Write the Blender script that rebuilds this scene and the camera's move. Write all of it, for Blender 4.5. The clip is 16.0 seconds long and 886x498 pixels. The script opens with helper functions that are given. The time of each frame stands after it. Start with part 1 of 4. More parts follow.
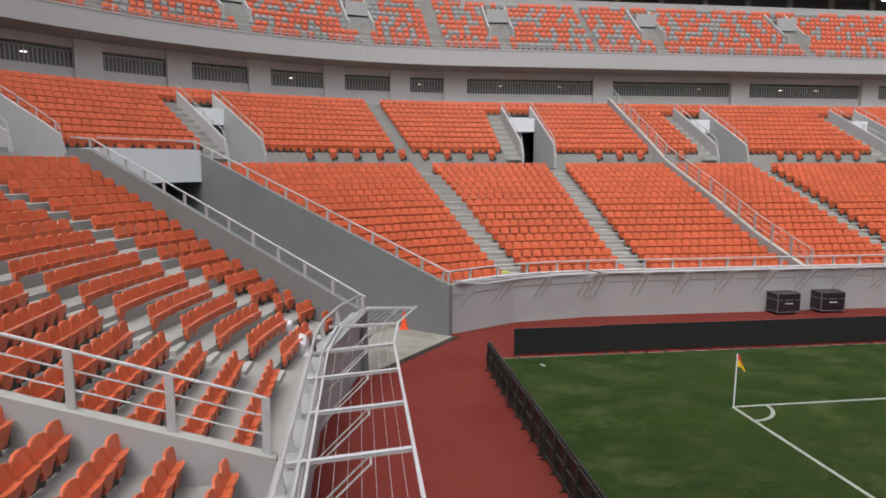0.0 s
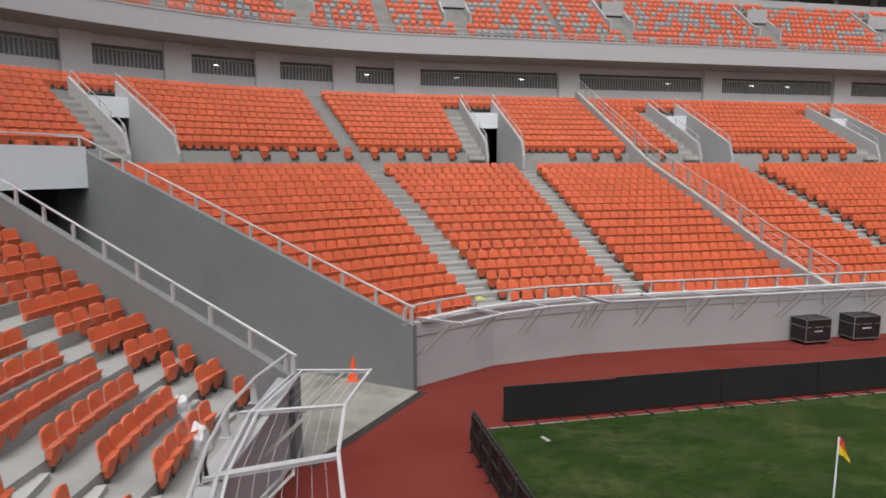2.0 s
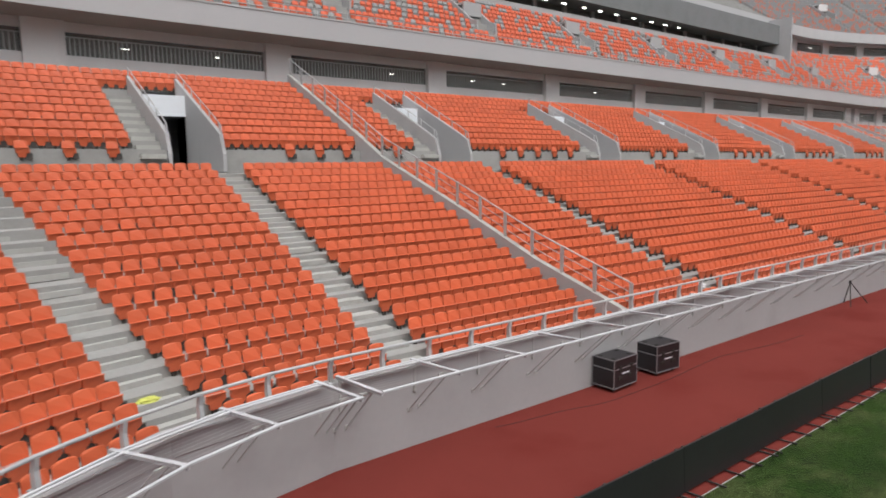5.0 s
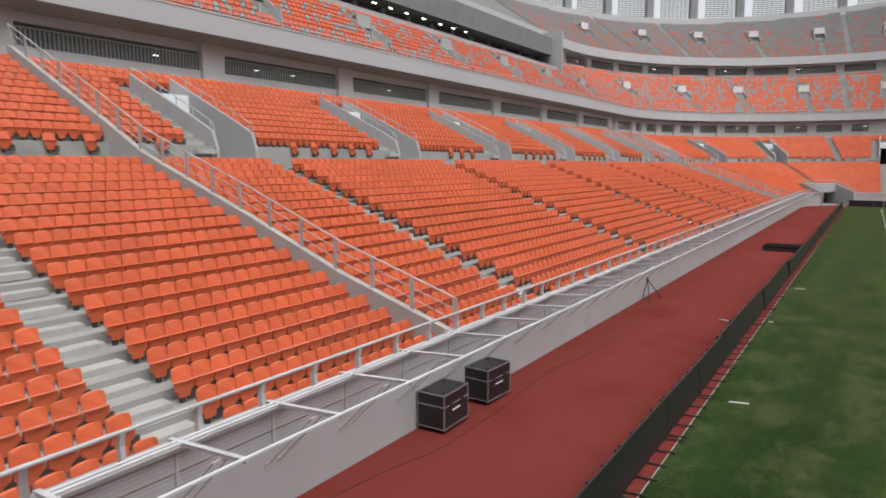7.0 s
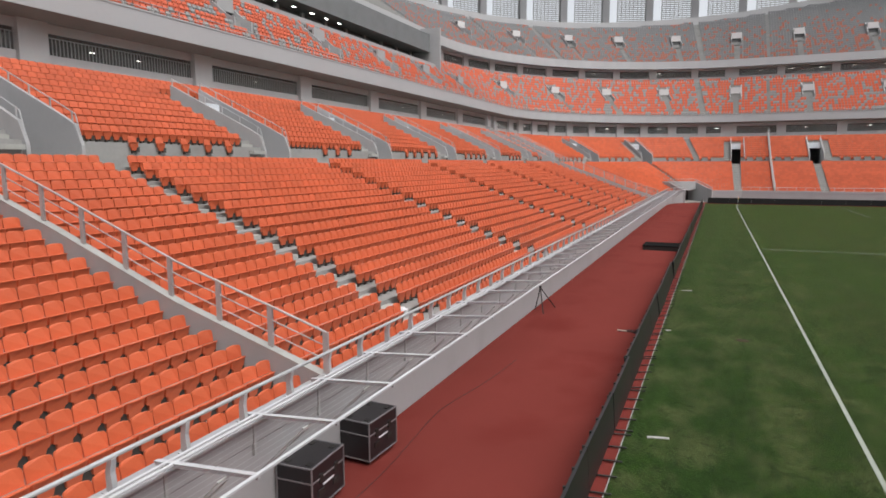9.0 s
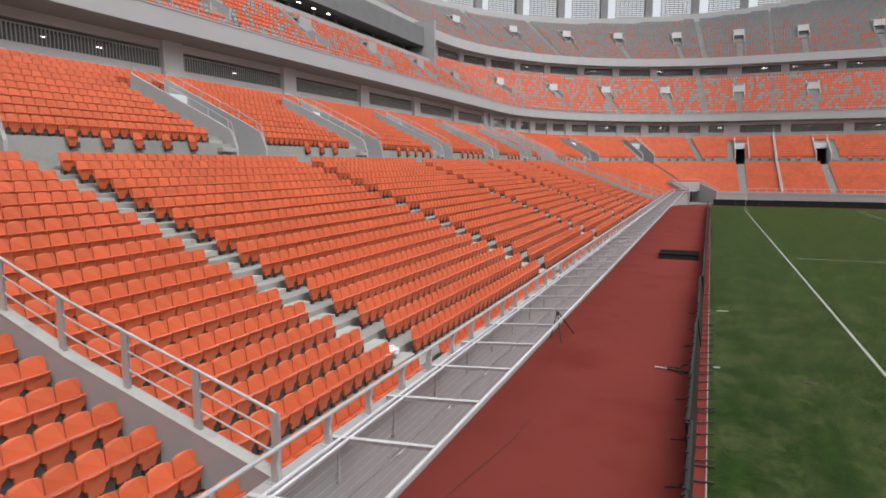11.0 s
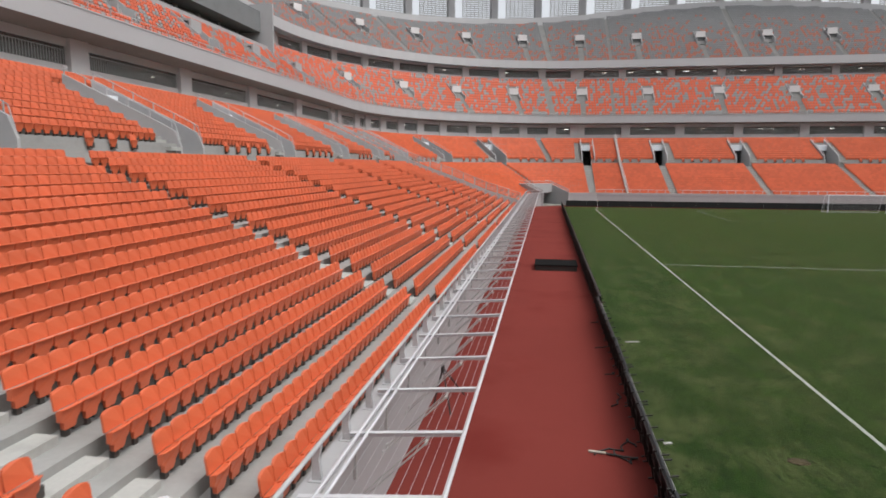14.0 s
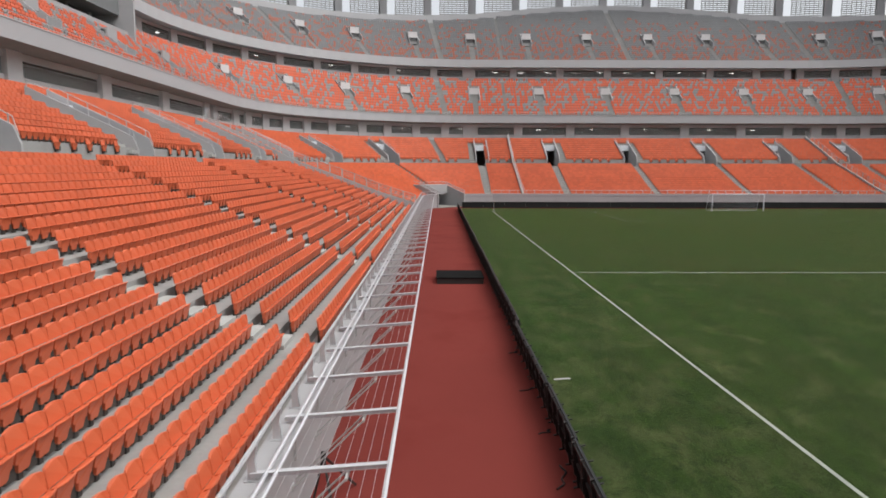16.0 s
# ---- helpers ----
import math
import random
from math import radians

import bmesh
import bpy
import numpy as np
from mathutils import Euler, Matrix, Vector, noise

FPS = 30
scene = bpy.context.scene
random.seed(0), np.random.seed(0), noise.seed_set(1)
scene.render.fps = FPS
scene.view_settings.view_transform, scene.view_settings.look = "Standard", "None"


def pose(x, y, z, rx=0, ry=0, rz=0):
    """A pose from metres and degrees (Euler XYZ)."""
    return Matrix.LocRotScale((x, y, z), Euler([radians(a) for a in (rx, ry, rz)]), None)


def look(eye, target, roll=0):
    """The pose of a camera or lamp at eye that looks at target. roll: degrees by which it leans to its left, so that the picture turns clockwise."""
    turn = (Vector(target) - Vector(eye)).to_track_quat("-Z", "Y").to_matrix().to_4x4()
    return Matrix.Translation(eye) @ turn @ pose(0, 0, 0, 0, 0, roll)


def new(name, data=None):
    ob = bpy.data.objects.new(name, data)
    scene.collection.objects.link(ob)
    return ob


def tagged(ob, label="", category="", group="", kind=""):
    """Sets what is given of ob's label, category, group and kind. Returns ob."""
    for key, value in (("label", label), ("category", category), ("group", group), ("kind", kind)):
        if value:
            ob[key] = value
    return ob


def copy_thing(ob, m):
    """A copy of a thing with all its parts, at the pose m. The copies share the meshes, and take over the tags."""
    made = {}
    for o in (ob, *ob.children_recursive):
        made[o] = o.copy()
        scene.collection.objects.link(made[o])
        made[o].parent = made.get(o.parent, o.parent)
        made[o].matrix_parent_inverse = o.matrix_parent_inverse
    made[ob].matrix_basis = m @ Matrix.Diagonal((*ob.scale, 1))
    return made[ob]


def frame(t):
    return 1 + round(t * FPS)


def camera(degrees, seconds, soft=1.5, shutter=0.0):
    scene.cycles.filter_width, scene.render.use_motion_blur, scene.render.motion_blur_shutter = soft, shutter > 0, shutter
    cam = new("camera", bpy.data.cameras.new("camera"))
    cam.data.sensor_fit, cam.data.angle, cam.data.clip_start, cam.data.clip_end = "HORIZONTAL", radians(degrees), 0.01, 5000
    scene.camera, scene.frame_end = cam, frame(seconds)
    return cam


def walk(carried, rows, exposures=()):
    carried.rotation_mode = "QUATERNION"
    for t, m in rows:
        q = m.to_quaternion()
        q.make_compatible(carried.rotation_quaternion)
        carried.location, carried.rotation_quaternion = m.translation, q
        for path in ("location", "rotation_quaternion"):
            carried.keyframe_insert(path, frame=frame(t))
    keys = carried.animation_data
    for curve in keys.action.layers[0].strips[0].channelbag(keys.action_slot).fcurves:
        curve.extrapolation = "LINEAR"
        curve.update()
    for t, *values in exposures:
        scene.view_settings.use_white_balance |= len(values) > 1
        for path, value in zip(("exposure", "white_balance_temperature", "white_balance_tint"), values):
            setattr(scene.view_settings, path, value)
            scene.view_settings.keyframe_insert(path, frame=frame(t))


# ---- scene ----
cam = camera(69.8, 16.0, soft=1.7, shutter=0.3)
PATH = [
    (0, (-10.191, -15.754, 6.697), (-9.936, -13.788, 6.435), -0.0),
    (0.5, (-10.142, -14.236, 6.685), (-9.861, -12.273, 6.424), -0.0),
    (1, (-10.06, -12.726, 6.684), (-9.743, -10.768, 6.423), -0.1),
    (1.5, (-9.946, -11.241, 6.693), (-9.591, -9.29, 6.433), -0.1),
    (2, (-9.798, -9.696, 6.694), (-9.38, -7.758, 6.434), -0.1),
    (2.5, (-9.529, -8.201, 6.748), (-8.998, -6.29, 6.486), -0.3),
    (3, (-9.116, -6.687, 6.771), (-8.448, -4.82, 6.508), -0.4),
    (5.5, (-5.626, -0.088, 6.545), (-4.299, 1.386, 6.286), -0.5),
    (6, (-4.938, 0.734, 6.466), (-3.495, 2.094, 6.209), -0.3),
    (6.5, (-4.318, 1.337, 6.439), (-2.771, 2.579, 6.181), -0.4),
    (7, (-3.727, 1.86, 6.398), (-2.085, 2.972, 6.14), -0.3),
    (7.5, (-3.148, 2.251, 6.442), (-1.423, 3.23, 6.18), -0.3),
    (8, (-2.436, 2.68, 6.452), (-0.646, 3.533, 6.189), -0.2),
    (8.5, (-1.6, 3.077, 6.427), (0.215, 3.875, 6.164), -0.3),
    (11, (3.409, 5.493, 6.443), (5.237, 6.258, 6.177), -0.0),
    (11.5, (4.6, 6.015, 6.386), (6.45, 6.728, 6.122), 0.0),
    (12, (5.579, 6.458, 6.416), (7.452, 7.108, 6.151), 0.1),
    (12.5, (6.692, 6.839, 6.384), (8.585, 7.428, 6.12), 0.0),
    (13, (7.871, 7.223, 6.35), (9.784, 7.747, 6.087), 0.1),
    (13.5, (9.1, 7.589, 6.318), (11.036, 8.015, 6.055), 0.1),
    (14, (10.326, 7.878, 6.298), (12.283, 8.196, 6.037), 0.2),
    (14.5, (11.496, 8.077, 6.306), (13.468, 8.287, 6.045), 0.2),
    (15, (12.737, 8.22, 6.289), (14.717, 8.324, 6.029), 0.3),
    (15.5, (14.005, 8.312, 6.253), (15.988, 8.337, 5.995), 0.2),
    (16, (15.243, 8.358, 6.259), (17.226, 8.345, 6.001), 0.1),
]
walk(cam, [(t, look(eye, target, roll)) for t, eye, target, roll in PATH])

# ---- light ----
world = bpy.data.worlds.new("sky")
scene.world = world
world.use_nodes = True
wn = world.node_tree.nodes
wl = world.node_tree.links
wn.clear()
sky = wn.new("ShaderNodeTexSky")
sky.sky_type = "NISHITA"
sky.sun_disc = False
sky.sun_elevation = radians(60)
sky.sun_rotation = radians(206)
sky.dust_density = 4.0
grey = wn.new("ShaderNodeHueSaturation")
grey.inputs["Saturation"].default_value = 0.22
background = wn.new("ShaderNodeBackground")
background.inputs["Strength"].default_value = 0.22
world_out = wn.new("ShaderNodeOutputWorld")
wl.new(sky.outputs[0], grey.inputs["Color"])
wl.new(grey.outputs[0], background.inputs["Color"])
wl.new(background.outputs[0], world_out.inputs["Surface"])

sun_data = bpy.data.lights.new("sun", "SUN")
sun_data.energy = 1.3
sun_data.angle = radians(60)
sun_data.color = (1.0, 0.97, 0.93)
sun = new("sun", sun_data)
sun.matrix_world = look((50, -30, 120), (50 + 20, -30 + 37, 120 - 78))
scene.view_settings.exposure = 0.02


# ---- materials ----
def mat(name, color, rough=0.7, metal=0.0, var=0.12, scale=0.6, fine=12.0, bump=0.15, island=0.0, spec=0.4, stain=None, emit=None):
    """Paint or stone with a coarse and a fine variation, and a fine relief."""
    m = bpy.data.materials.new(name)
    m.use_nodes = True
    n, l = m.node_tree.nodes, m.node_tree.links
    b = n["Principled BSDF"]
    b.inputs["Roughness"].default_value = rough
    b.inputs["Metallic"].default_value = metal
    b.inputs["Specular IOR Level"].default_value = spec
    at = n.new("ShaderNodeNewGeometry")
    big, small = n.new("ShaderNodeTexNoise"), n.new("ShaderNodeTexNoise")
    for t, sc, det in ((big, scale, 4), (small, fine, 3)):
        t.inputs["Scale"].default_value = sc
        t.inputs["Detail"].default_value = det
        l.new(at.outputs["Position"], t.inputs["Vector"])
    add = n.new("ShaderNodeMath")
    add.operation = "MULTIPLY_ADD"
    l.new(small.outputs["Fac"], add.inputs[0])
    add.inputs[1].default_value = 0.5
    l.new(big.outputs["Fac"], add.inputs[2])
    value = add.outputs[0]
    if island:
        more = n.new("ShaderNodeMath")
        more.operation = "MULTIPLY_ADD"
        l.new(at.outputs["Random Per Island"], more.inputs[0])
        more.inputs[1].default_value = island
        l.new(value, more.inputs[2])
        value = more.outputs[0]
    ramp = n.new("ShaderNodeMapRange")
    ramp.inputs["From Min"].default_value = 0.35
    ramp.inputs["From Max"].default_value = 1.15 + island
    ramp.inputs["To Min"].default_value = 1 - var
    ramp.inputs["To Max"].default_value = 1 + var
    l.new(value, ramp.inputs["Value"])
    mix = n.new("ShaderNodeVectorMath")
    mix.operation = "SCALE"
    mix.inputs[0].default_value = color
    l.new(ramp.outputs[0], mix.inputs["Scale"])
    result = mix.outputs[0]
    if stain:
        spots = n.new("ShaderNodeTexNoise")
        spots.inputs["Scale"].default_value = stain[1]
        spots.inputs["Detail"].default_value = 6
        l.new(at.outputs["Position"], spots.inputs["Vector"])
        edge = n.new("ShaderNodeMapRange")
        edge.inputs["From Min"].default_value = 0.52
        edge.inputs["From Max"].default_value = 0.72
        edge.inputs["To Max"].default_value = stain[2]
        l.new(spots.outputs["Fac"], edge.inputs["Value"])
        dirt = n.new("ShaderNodeMix")
        dirt.data_type = "RGBA"
        l.new(edge.outputs[0], dirt.inputs["Factor"])
        l.new(result, dirt.inputs["A"])
        dirt.inputs["B"].default_value = (*stain[0], 1)
        result = dirt.outputs["Result"]
    l.new(result, b.inputs["Base Color"])
    if bump:
        relief = n.new("ShaderNodeBump")
        relief.inputs["Strength"].default_value = bump
        relief.inputs["Distance"].default_value = 0.02
        l.new(small.outputs["Fac"], relief.inputs["Height"])
        l.new(relief.outputs[0], b.inputs["Normal"])
    if emit:
        b.inputs["Emission Color"].default_value = (*emit[0], 1)
        b.inputs["Emission Strength"].default_value = emit[1]
    return m


CONCRETE = mat("concrete", (0.3, 0.3, 0.29), 0.85, var=0.14, scale=0.35, fine=9, stain=((0.19, 0.19, 0.18), 0.8, 0.5))
STEP = mat("step_concrete", (0.38, 0.38, 0.36), 0.85, var=0.15, scale=0.8, fine=14, stain=((0.22, 0.22, 0.2), 1.6, 0.5))
PAINT = mat("grey_wall_paint", (0.37, 0.37, 0.375), 0.7, var=0.06, scale=0.25, fine=6, bump=0.05, stain=((0.29, 0.29, 0.29), 0.6, 0.4))
FASCIA = mat("fascia_paint", (0.43, 0.43, 0.44), 0.65, var=0.04, scale=0.2, fine=4, bump=0.04)
# Grey cement render, taken darker to hold the shade of the cutting.
TUNNEL = mat("shaded_tunnel_render", (0.175, 0.185, 0.188), 0.85, var=0.16, scale=0.5, fine=7, stain=((0.17, 0.17, 0.18), 0.5, 0.5))
BRIGHT = mat("white_paint", (0.72, 0.75, 0.79), 0.6, var=0.05, bump=0.05)
SOFFIT = mat("soffit", (0.27, 0.215, 0.195), 0.85, var=0.1)
# Dark grey holds the shade of doorways and passages; also used for suite glazing.
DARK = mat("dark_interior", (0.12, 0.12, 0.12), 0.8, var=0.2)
ORANGE = mat("orange_plastic", (0.59, 0.126, 0.053), 0.4, var=0.2, scale=0.3, fine=30, bump=0.02, island=0.6, spec=0.5)
ORANGE2 = mat("faded_orange_plastic", (0.66, 0.15, 0.08), 0.55, var=0.12, scale=0.3, fine=30, bump=0.02, island=0.4, spec=0.3)
# Top tier's orange, dulled so that distance haze sits in its colour.
HAZYRED = mat("hazed_red_plastic", (0.38, 0.14, 0.1), 0.55, var=0.12, scale=0.3, fine=30, bump=0.02, island=0.4, spec=0.3)
GREYSEAT = mat("grey_plastic", (0.3, 0.31, 0.31), 0.5, var=0.12, scale=0.3, fine=30, bump=0.02, island=0.4, spec=0.3)
BLACKPLASTIC = mat("black_plastic", (0.03, 0.028, 0.026), 0.55, var=0.2, bump=0.05)
BRACKET = mat("dark_bracket_steel", (0.07, 0.065, 0.06), 0.6, 0.2, var=0.2, bump=0.05)
STEEL = mat("galvanised_steel", (0.46, 0.47, 0.48), 0.5, 0.25, var=0.15, scale=2, fine=25, bump=0.05)
WHITESTEEL = mat("white_painted_steel", (0.5, 0.51, 0.53), 0.5, 0.0, var=0.08, scale=2, fine=20, bump=0.03)
TRACK = mat("red_track", (0.16, 0.033, 0.027), 0.95, var=0.12, scale=0.22, fine=60, bump=0.35, spec=0.05, stain=((0.12, 0.017, 0.014), 0.35, 0.6))
BARS = mat("grey_bars", (0.42, 0.43, 0.42), 0.6, var=0.1)
BOARD = mat("black_board", (0.016, 0.017, 0.018), 0.38, var=0.2, bump=0.05)
CASE = mat("black_case_laminate", (0.02, 0.018, 0.02), 0.35, var=0.2, bump=0.05)
CHROME = mat("aluminium_edge", (0.3, 0.3, 0.31), 0.45, 0.5, var=0.1)
LINE = mat("line_paint", (0.28, 0.31, 0.265), 0.9, var=0.15, scale=2, fine=30, stain=((0.25, 0.3, 0.2), 3, 0.5))
LAMP = mat("lamp_glow", (0.9, 0.9, 0.9), 0.5, emit=((1, 0.97, 0.9), 9.0))
# Top tier's grey, darkened so that the roof's shade sits in its colour.
SHADEDGREY = mat("shaded_grey_plastic", (0.2, 0.205, 0.21), 0.55, var=0.12, scale=0.3, fine=30, bump=0.02, island=0.4, spec=0.3)
PILLAR = mat("pale_pillar_paint", (0.6, 0.58, 0.58), 0.7, var=0.05, scale=0.3, fine=6, bump=0.04)
RAMP = mat("ramp_concrete", (0.26, 0.25, 0.225), 0.9, var=0.25, scale=0.8, fine=10, stain=((0.13, 0.115, 0.09), 0.7, 0.8))

# Grey tint puts sky reflection and a lighter interior into the pane's colour.
GREYGLASS = mat("grey_reflection_glass", (0.3, 0.31, 0.3), 0.25, var=0.35, scale=0.35, fine=3, bump=0.0)
GREYGLASS.node_tree.nodes["Principled BSDF"].inputs["Alpha"].default_value = 0.42
BEIGE = mat("beige_upholstery", (0.3, 0.2, 0.12), 0.8, var=0.2, island=0.5)


def grass_material():
    """Mown turf: broad tones, worn pale patches, streaks along the mowing, dark scuffs and fine blades."""
    m = bpy.data.materials.new("grass")
    m.use_nodes = True
    n, l = m.node_tree.nodes, m.node_tree.links
    b = n["Principled BSDF"]
    b.inputs["Roughness"].default_value = 0.9
    b.inputs["Specular IOR Level"].default_value = 0.12
    b.inputs["Sheen Weight"].default_value = 0.46
    b.inputs["Sheen Roughness"].default_value = 0.22
    b.inputs["Sheen Tint"].default_value = (0.5, 0.8, 0.25, 1)
    at = n.new("ShaderNodeNewGeometry")
    last, fine = None, None
    # scale along x and y, detail, range, strength, colour
    for sx, sy, det, lo, hi, top, color in (
            (0.05, 0.07, 4, 0.42, 0.6, 0.6, (0.03, 0.042, 0.01)),
            (0.03, 0.6, 3, 0.44, 0.6, 0.6, (0.026, 0.058, 0.007)),
            (0.6, 0.9, 9, 0.5, 0.66, 0.65, (0.078, 0.09, 0.034)),
            (0.4, 0.9, 9, 0.49, 0.66, 0.45, (0.01, 0.021, 0.0045)),
            (3.0, 4.0, 7, 0.49, 0.64, 0.65, (0.009, 0.016, 0.0045)),
            (18, 18, 5, 0.45, 0.66, 0.7, (0.005, 0.012, 0.0028))):
        scaled = n.new("ShaderNodeVectorMath")
        scaled.operation = "MULTIPLY"
        scaled.inputs[1].default_value = (sx, sy, 1)
        l.new(at.outputs["Position"], scaled.inputs[0])
        t = n.new("ShaderNodeTexNoise")
        t.inputs["Scale"].default_value = 1.0
        t.inputs["Detail"].default_value = det
        t.inputs["Roughness"].default_value = 0.65
        l.new(scaled.outputs[0], t.inputs["Vector"])
        r = n.new("ShaderNodeMapRange")
        r.inputs["From Min"].default_value = lo
        r.inputs["From Max"].default_value = hi
        r.inputs["To Max"].default_value = top
        if sx == 0.6:
            # the strip beside the touchline is worn paler
            worn = n.new("ShaderNodeMapRange")
            worn.inputs["From Min"].default_value = -2.5
            worn.inputs["From Max"].default_value = 2.0
            worn.inputs["To Max"].default_value = 0.05
            apart = n.new("ShaderNodeSeparateXYZ")
            l.new(at.outputs["Position"], apart.inputs[0])
            l.new(apart.outputs["Y"], worn.inputs["Value"])
            more = n.new("ShaderNodeMath")
            l.new(t.outputs["Fac"], more.inputs[0])
            l.new(worn.outputs[0], more.inputs[1])
            l.new(more.outputs[0], r.inputs["Value"])
        else:
            l.new(t.outputs["Fac"], r.inputs["Value"])
        x = n.new("ShaderNodeMix")
        x.data_type = "RGBA"
        l.new(r.outputs[0], x.inputs["Factor"])
        if last is None:
            x.inputs["A"].default_value = (0.0145, 0.037, 0.0048, 1)
        else:
            l.new(last, x.inputs["A"])
        x.inputs["B"].default_value = (*color, 1)
        last, fine = x.outputs["Result"], t
    l.new(last, b.inputs["Base Color"])
    relief = n.new("ShaderNodeBump")
    relief.inputs["Strength"].default_value = 0.6
    relief.inputs["Distance"].default_value = 0.04
    l.new(fine.outputs["Fac"], relief.inputs["Height"])
    l.new(relief.outputs[0], b.inputs["Normal"])
    return m


GRASS = grass_material()


# ---- mesh tools ----
class Shape:
    """Collects vertices and faces for one mesh."""

    def __init__(self):
        self.v, self.f, self.k = [], [], []

    def add(self, verts, faces, k=0):
        n = len(self.v)
        self.v += [tuple(p) for p in verts]
        self.f += [tuple(i + n for i in f) for f in faces]
        self.k += [k] * len(faces)
        return self

    def box(self, x0, y0, z0, x1, y1, z1, m=None, k=0):
        p = [Vector((x, y, z)) for z in (z0, z1) for x, y in ((x0, y0), (x1, y0), (x1, y1), (x0, y1))]
        if m is not None:
            p = [m @ q for q in p]
        return self.add(p, [(3, 2, 1, 0), (4, 5, 6, 7), (0, 1, 5, 4), (1, 2, 6, 5), (2, 3, 7, 6), (3, 0, 4, 7)], k)

    def prism(self, outline, shift, k=0):
        """A flat outline, pushed along shift."""
        n = len(outline)
        p = [Vector(q) for q in outline]
        p += [q + Vector(shift) for q in p]
        sides = [(i, (i + 1) % n, (i + 1) % n + n, i + n) for i in range(n)]
        return self.add(p, [tuple(range(n))[::-1], tuple(range(n, 2 * n))] + sides, k)

    def tube(self, points, r, n=6, k=0):
        pts = [Vector(p) for p in points]
        verts = []
        for i, p in enumerate(pts):
            way = (pts[min(i + 1, len(pts) - 1)] - pts[max(i - 1, 0)]).normalized()
            side = way.cross(Vector((0, 0, 1)))
            side = side.normalized() if side.length > 1e-3 else Vector((1, 0, 0))
            up = side.cross(way)
            for j in range(n):
                a = 2 * math.pi * (j + 0.5) / n
                verts.append(p + r * (math.cos(a) * side + math.sin(a) * up))
        faces = [(i * n + j, i * n + (j + 1) % n, (i + 1) * n + (j + 1) % n, (i + 1) * n + j) for i in range(len(pts) - 1) for j in range(n)]
        faces += [tuple(range(n))[::-1], tuple(range((len(pts) - 1) * n, len(pts) * n))]
        return self.add(verts, faces, k)

    def mesh(self, name, *materials):
        me = bpy.data.meshes.new(name)
        me.from_pydata(self.v, [], self.f)
        for m in materials:
            me.materials.append(m)
        if len(materials) > 1:
            me.polygons.foreach_set("material_index", self.k)
        me.update()
        return me


def thing(name, shape, materials, label, category, group="", kind=""):
    materials = materials if isinstance(materials, tuple) else (materials,)
    return tagged(new(name, shape.mesh(name, *materials) if shape else None), label, category, group, kind)


def part(name, shape, materials, parent, label=""):
    materials = materials if isinstance(materials, tuple) else (materials,)
    ob = new(name, shape if isinstance(shape, bpy.types.Mesh) else shape.mesh(name, *materials))
    ob.parent = parent
    return tagged(ob, label) if label else ob


# ---- the plan of the bowl ----
# The front wall is a rounded rectangle; d is the distance behind it.
R0 = 11.0
XA, XB, YA, YB = -0.3, 105.3, -0.2, -67.8
TUN, HALF = 51.0, 2.55  # the corner tunnels: angle of the axis and half the width
SEG = {
    "E0": (YB, YA), "C0": (90.0, 0.0), "L": (XA, XB), "C1": (0.0, 90.0),
    "E1": (YA, YB), "C2": (90.0, 180.0), "L1": (XB, XA), "C3": (180.0, 270.0),
}


def out(seg, a):
    """Unit vector away from the pitch."""
    if seg in "L L1 E0 E1":
        return {"L": Vector((0, 1, 0)), "L1": Vector((0, -1, 0)), "E0": Vector((-1, 0, 0)), "E1": Vector((1, 0, 0))}[seg]
    t = radians(a)
    return Vector(((-1 if seg in ("C0", "C3") else 1) * abs(math.sin(t)), math.cos(t), 0))


def at(seg, a, d, z=0.0):
    n = out(seg, a)
    if seg == "L":
        base = Vector((a, YA + R0, 0))
    elif seg == "L1":
        base = Vector((a, YB - R0, 0))
    elif seg == "E0":
        base = Vector((XA - R0, a, 0))
    elif seg == "E1":
        base = Vector((XB + R0, a, 0))
    else:
        base = Vector((XA if seg in ("C0", "C3") else XB, YA if seg in ("C0", "C1") else YB, 0)) + R0 * n
    return base + d * n + Vector((0, 0, z))


def local(seg, a, d, z=0.0):
    """A frame on the bowl: y away from the pitch, z up."""
    n = out(seg, a)
    m = Matrix.Translation(at(seg, a, d, z))
    return m @ Matrix.Rotation(math.atan2(-n.x, n.y), 4, "Z")


def per_metre(seg, d):
    return math.degrees(1) / (R0 + d) if seg[0] == "C" else 1.0


def tunnel_gap(d, extra=0.0):
    return math.degrees(math.asin(min(0.99, (HALF + extra) / (R0 + d))))


def sweep(shape, profile, seg, ends, k=0, close=False, step=3.0):
    """A strip with the profile (d, z) along one piece of the bowl; ends(d) gives its two ends there."""
    a0, a1 = ends(profile[0][0])
    long = abs(a1 - a0) / per_metre(seg, profile[0][0])
    n = max(1, int(long / step)) if seg[0] == "C" else 1
    verts = []
    for i in range(n + 1):
        for d, z in profile:
            b0, b1 = ends(d)
            verts.append(at(seg, b0 + (b1 - b0) * i / n, d, z))
    m = len(profile)
    faces = [(i * m + j, (i + 1) * m + j, (i + 1) * m + (j + 1) % m, i * m + (j + 1) % m) for i in range(n) for j in range(m if close else m - 1)]
    if close:
        faces += [tuple(range(m)), tuple(range(n * m, n * m + m))[::-1]]
    shape.add(verts, faces, k)


def whole(seg):
    return lambda d: SEG[seg]


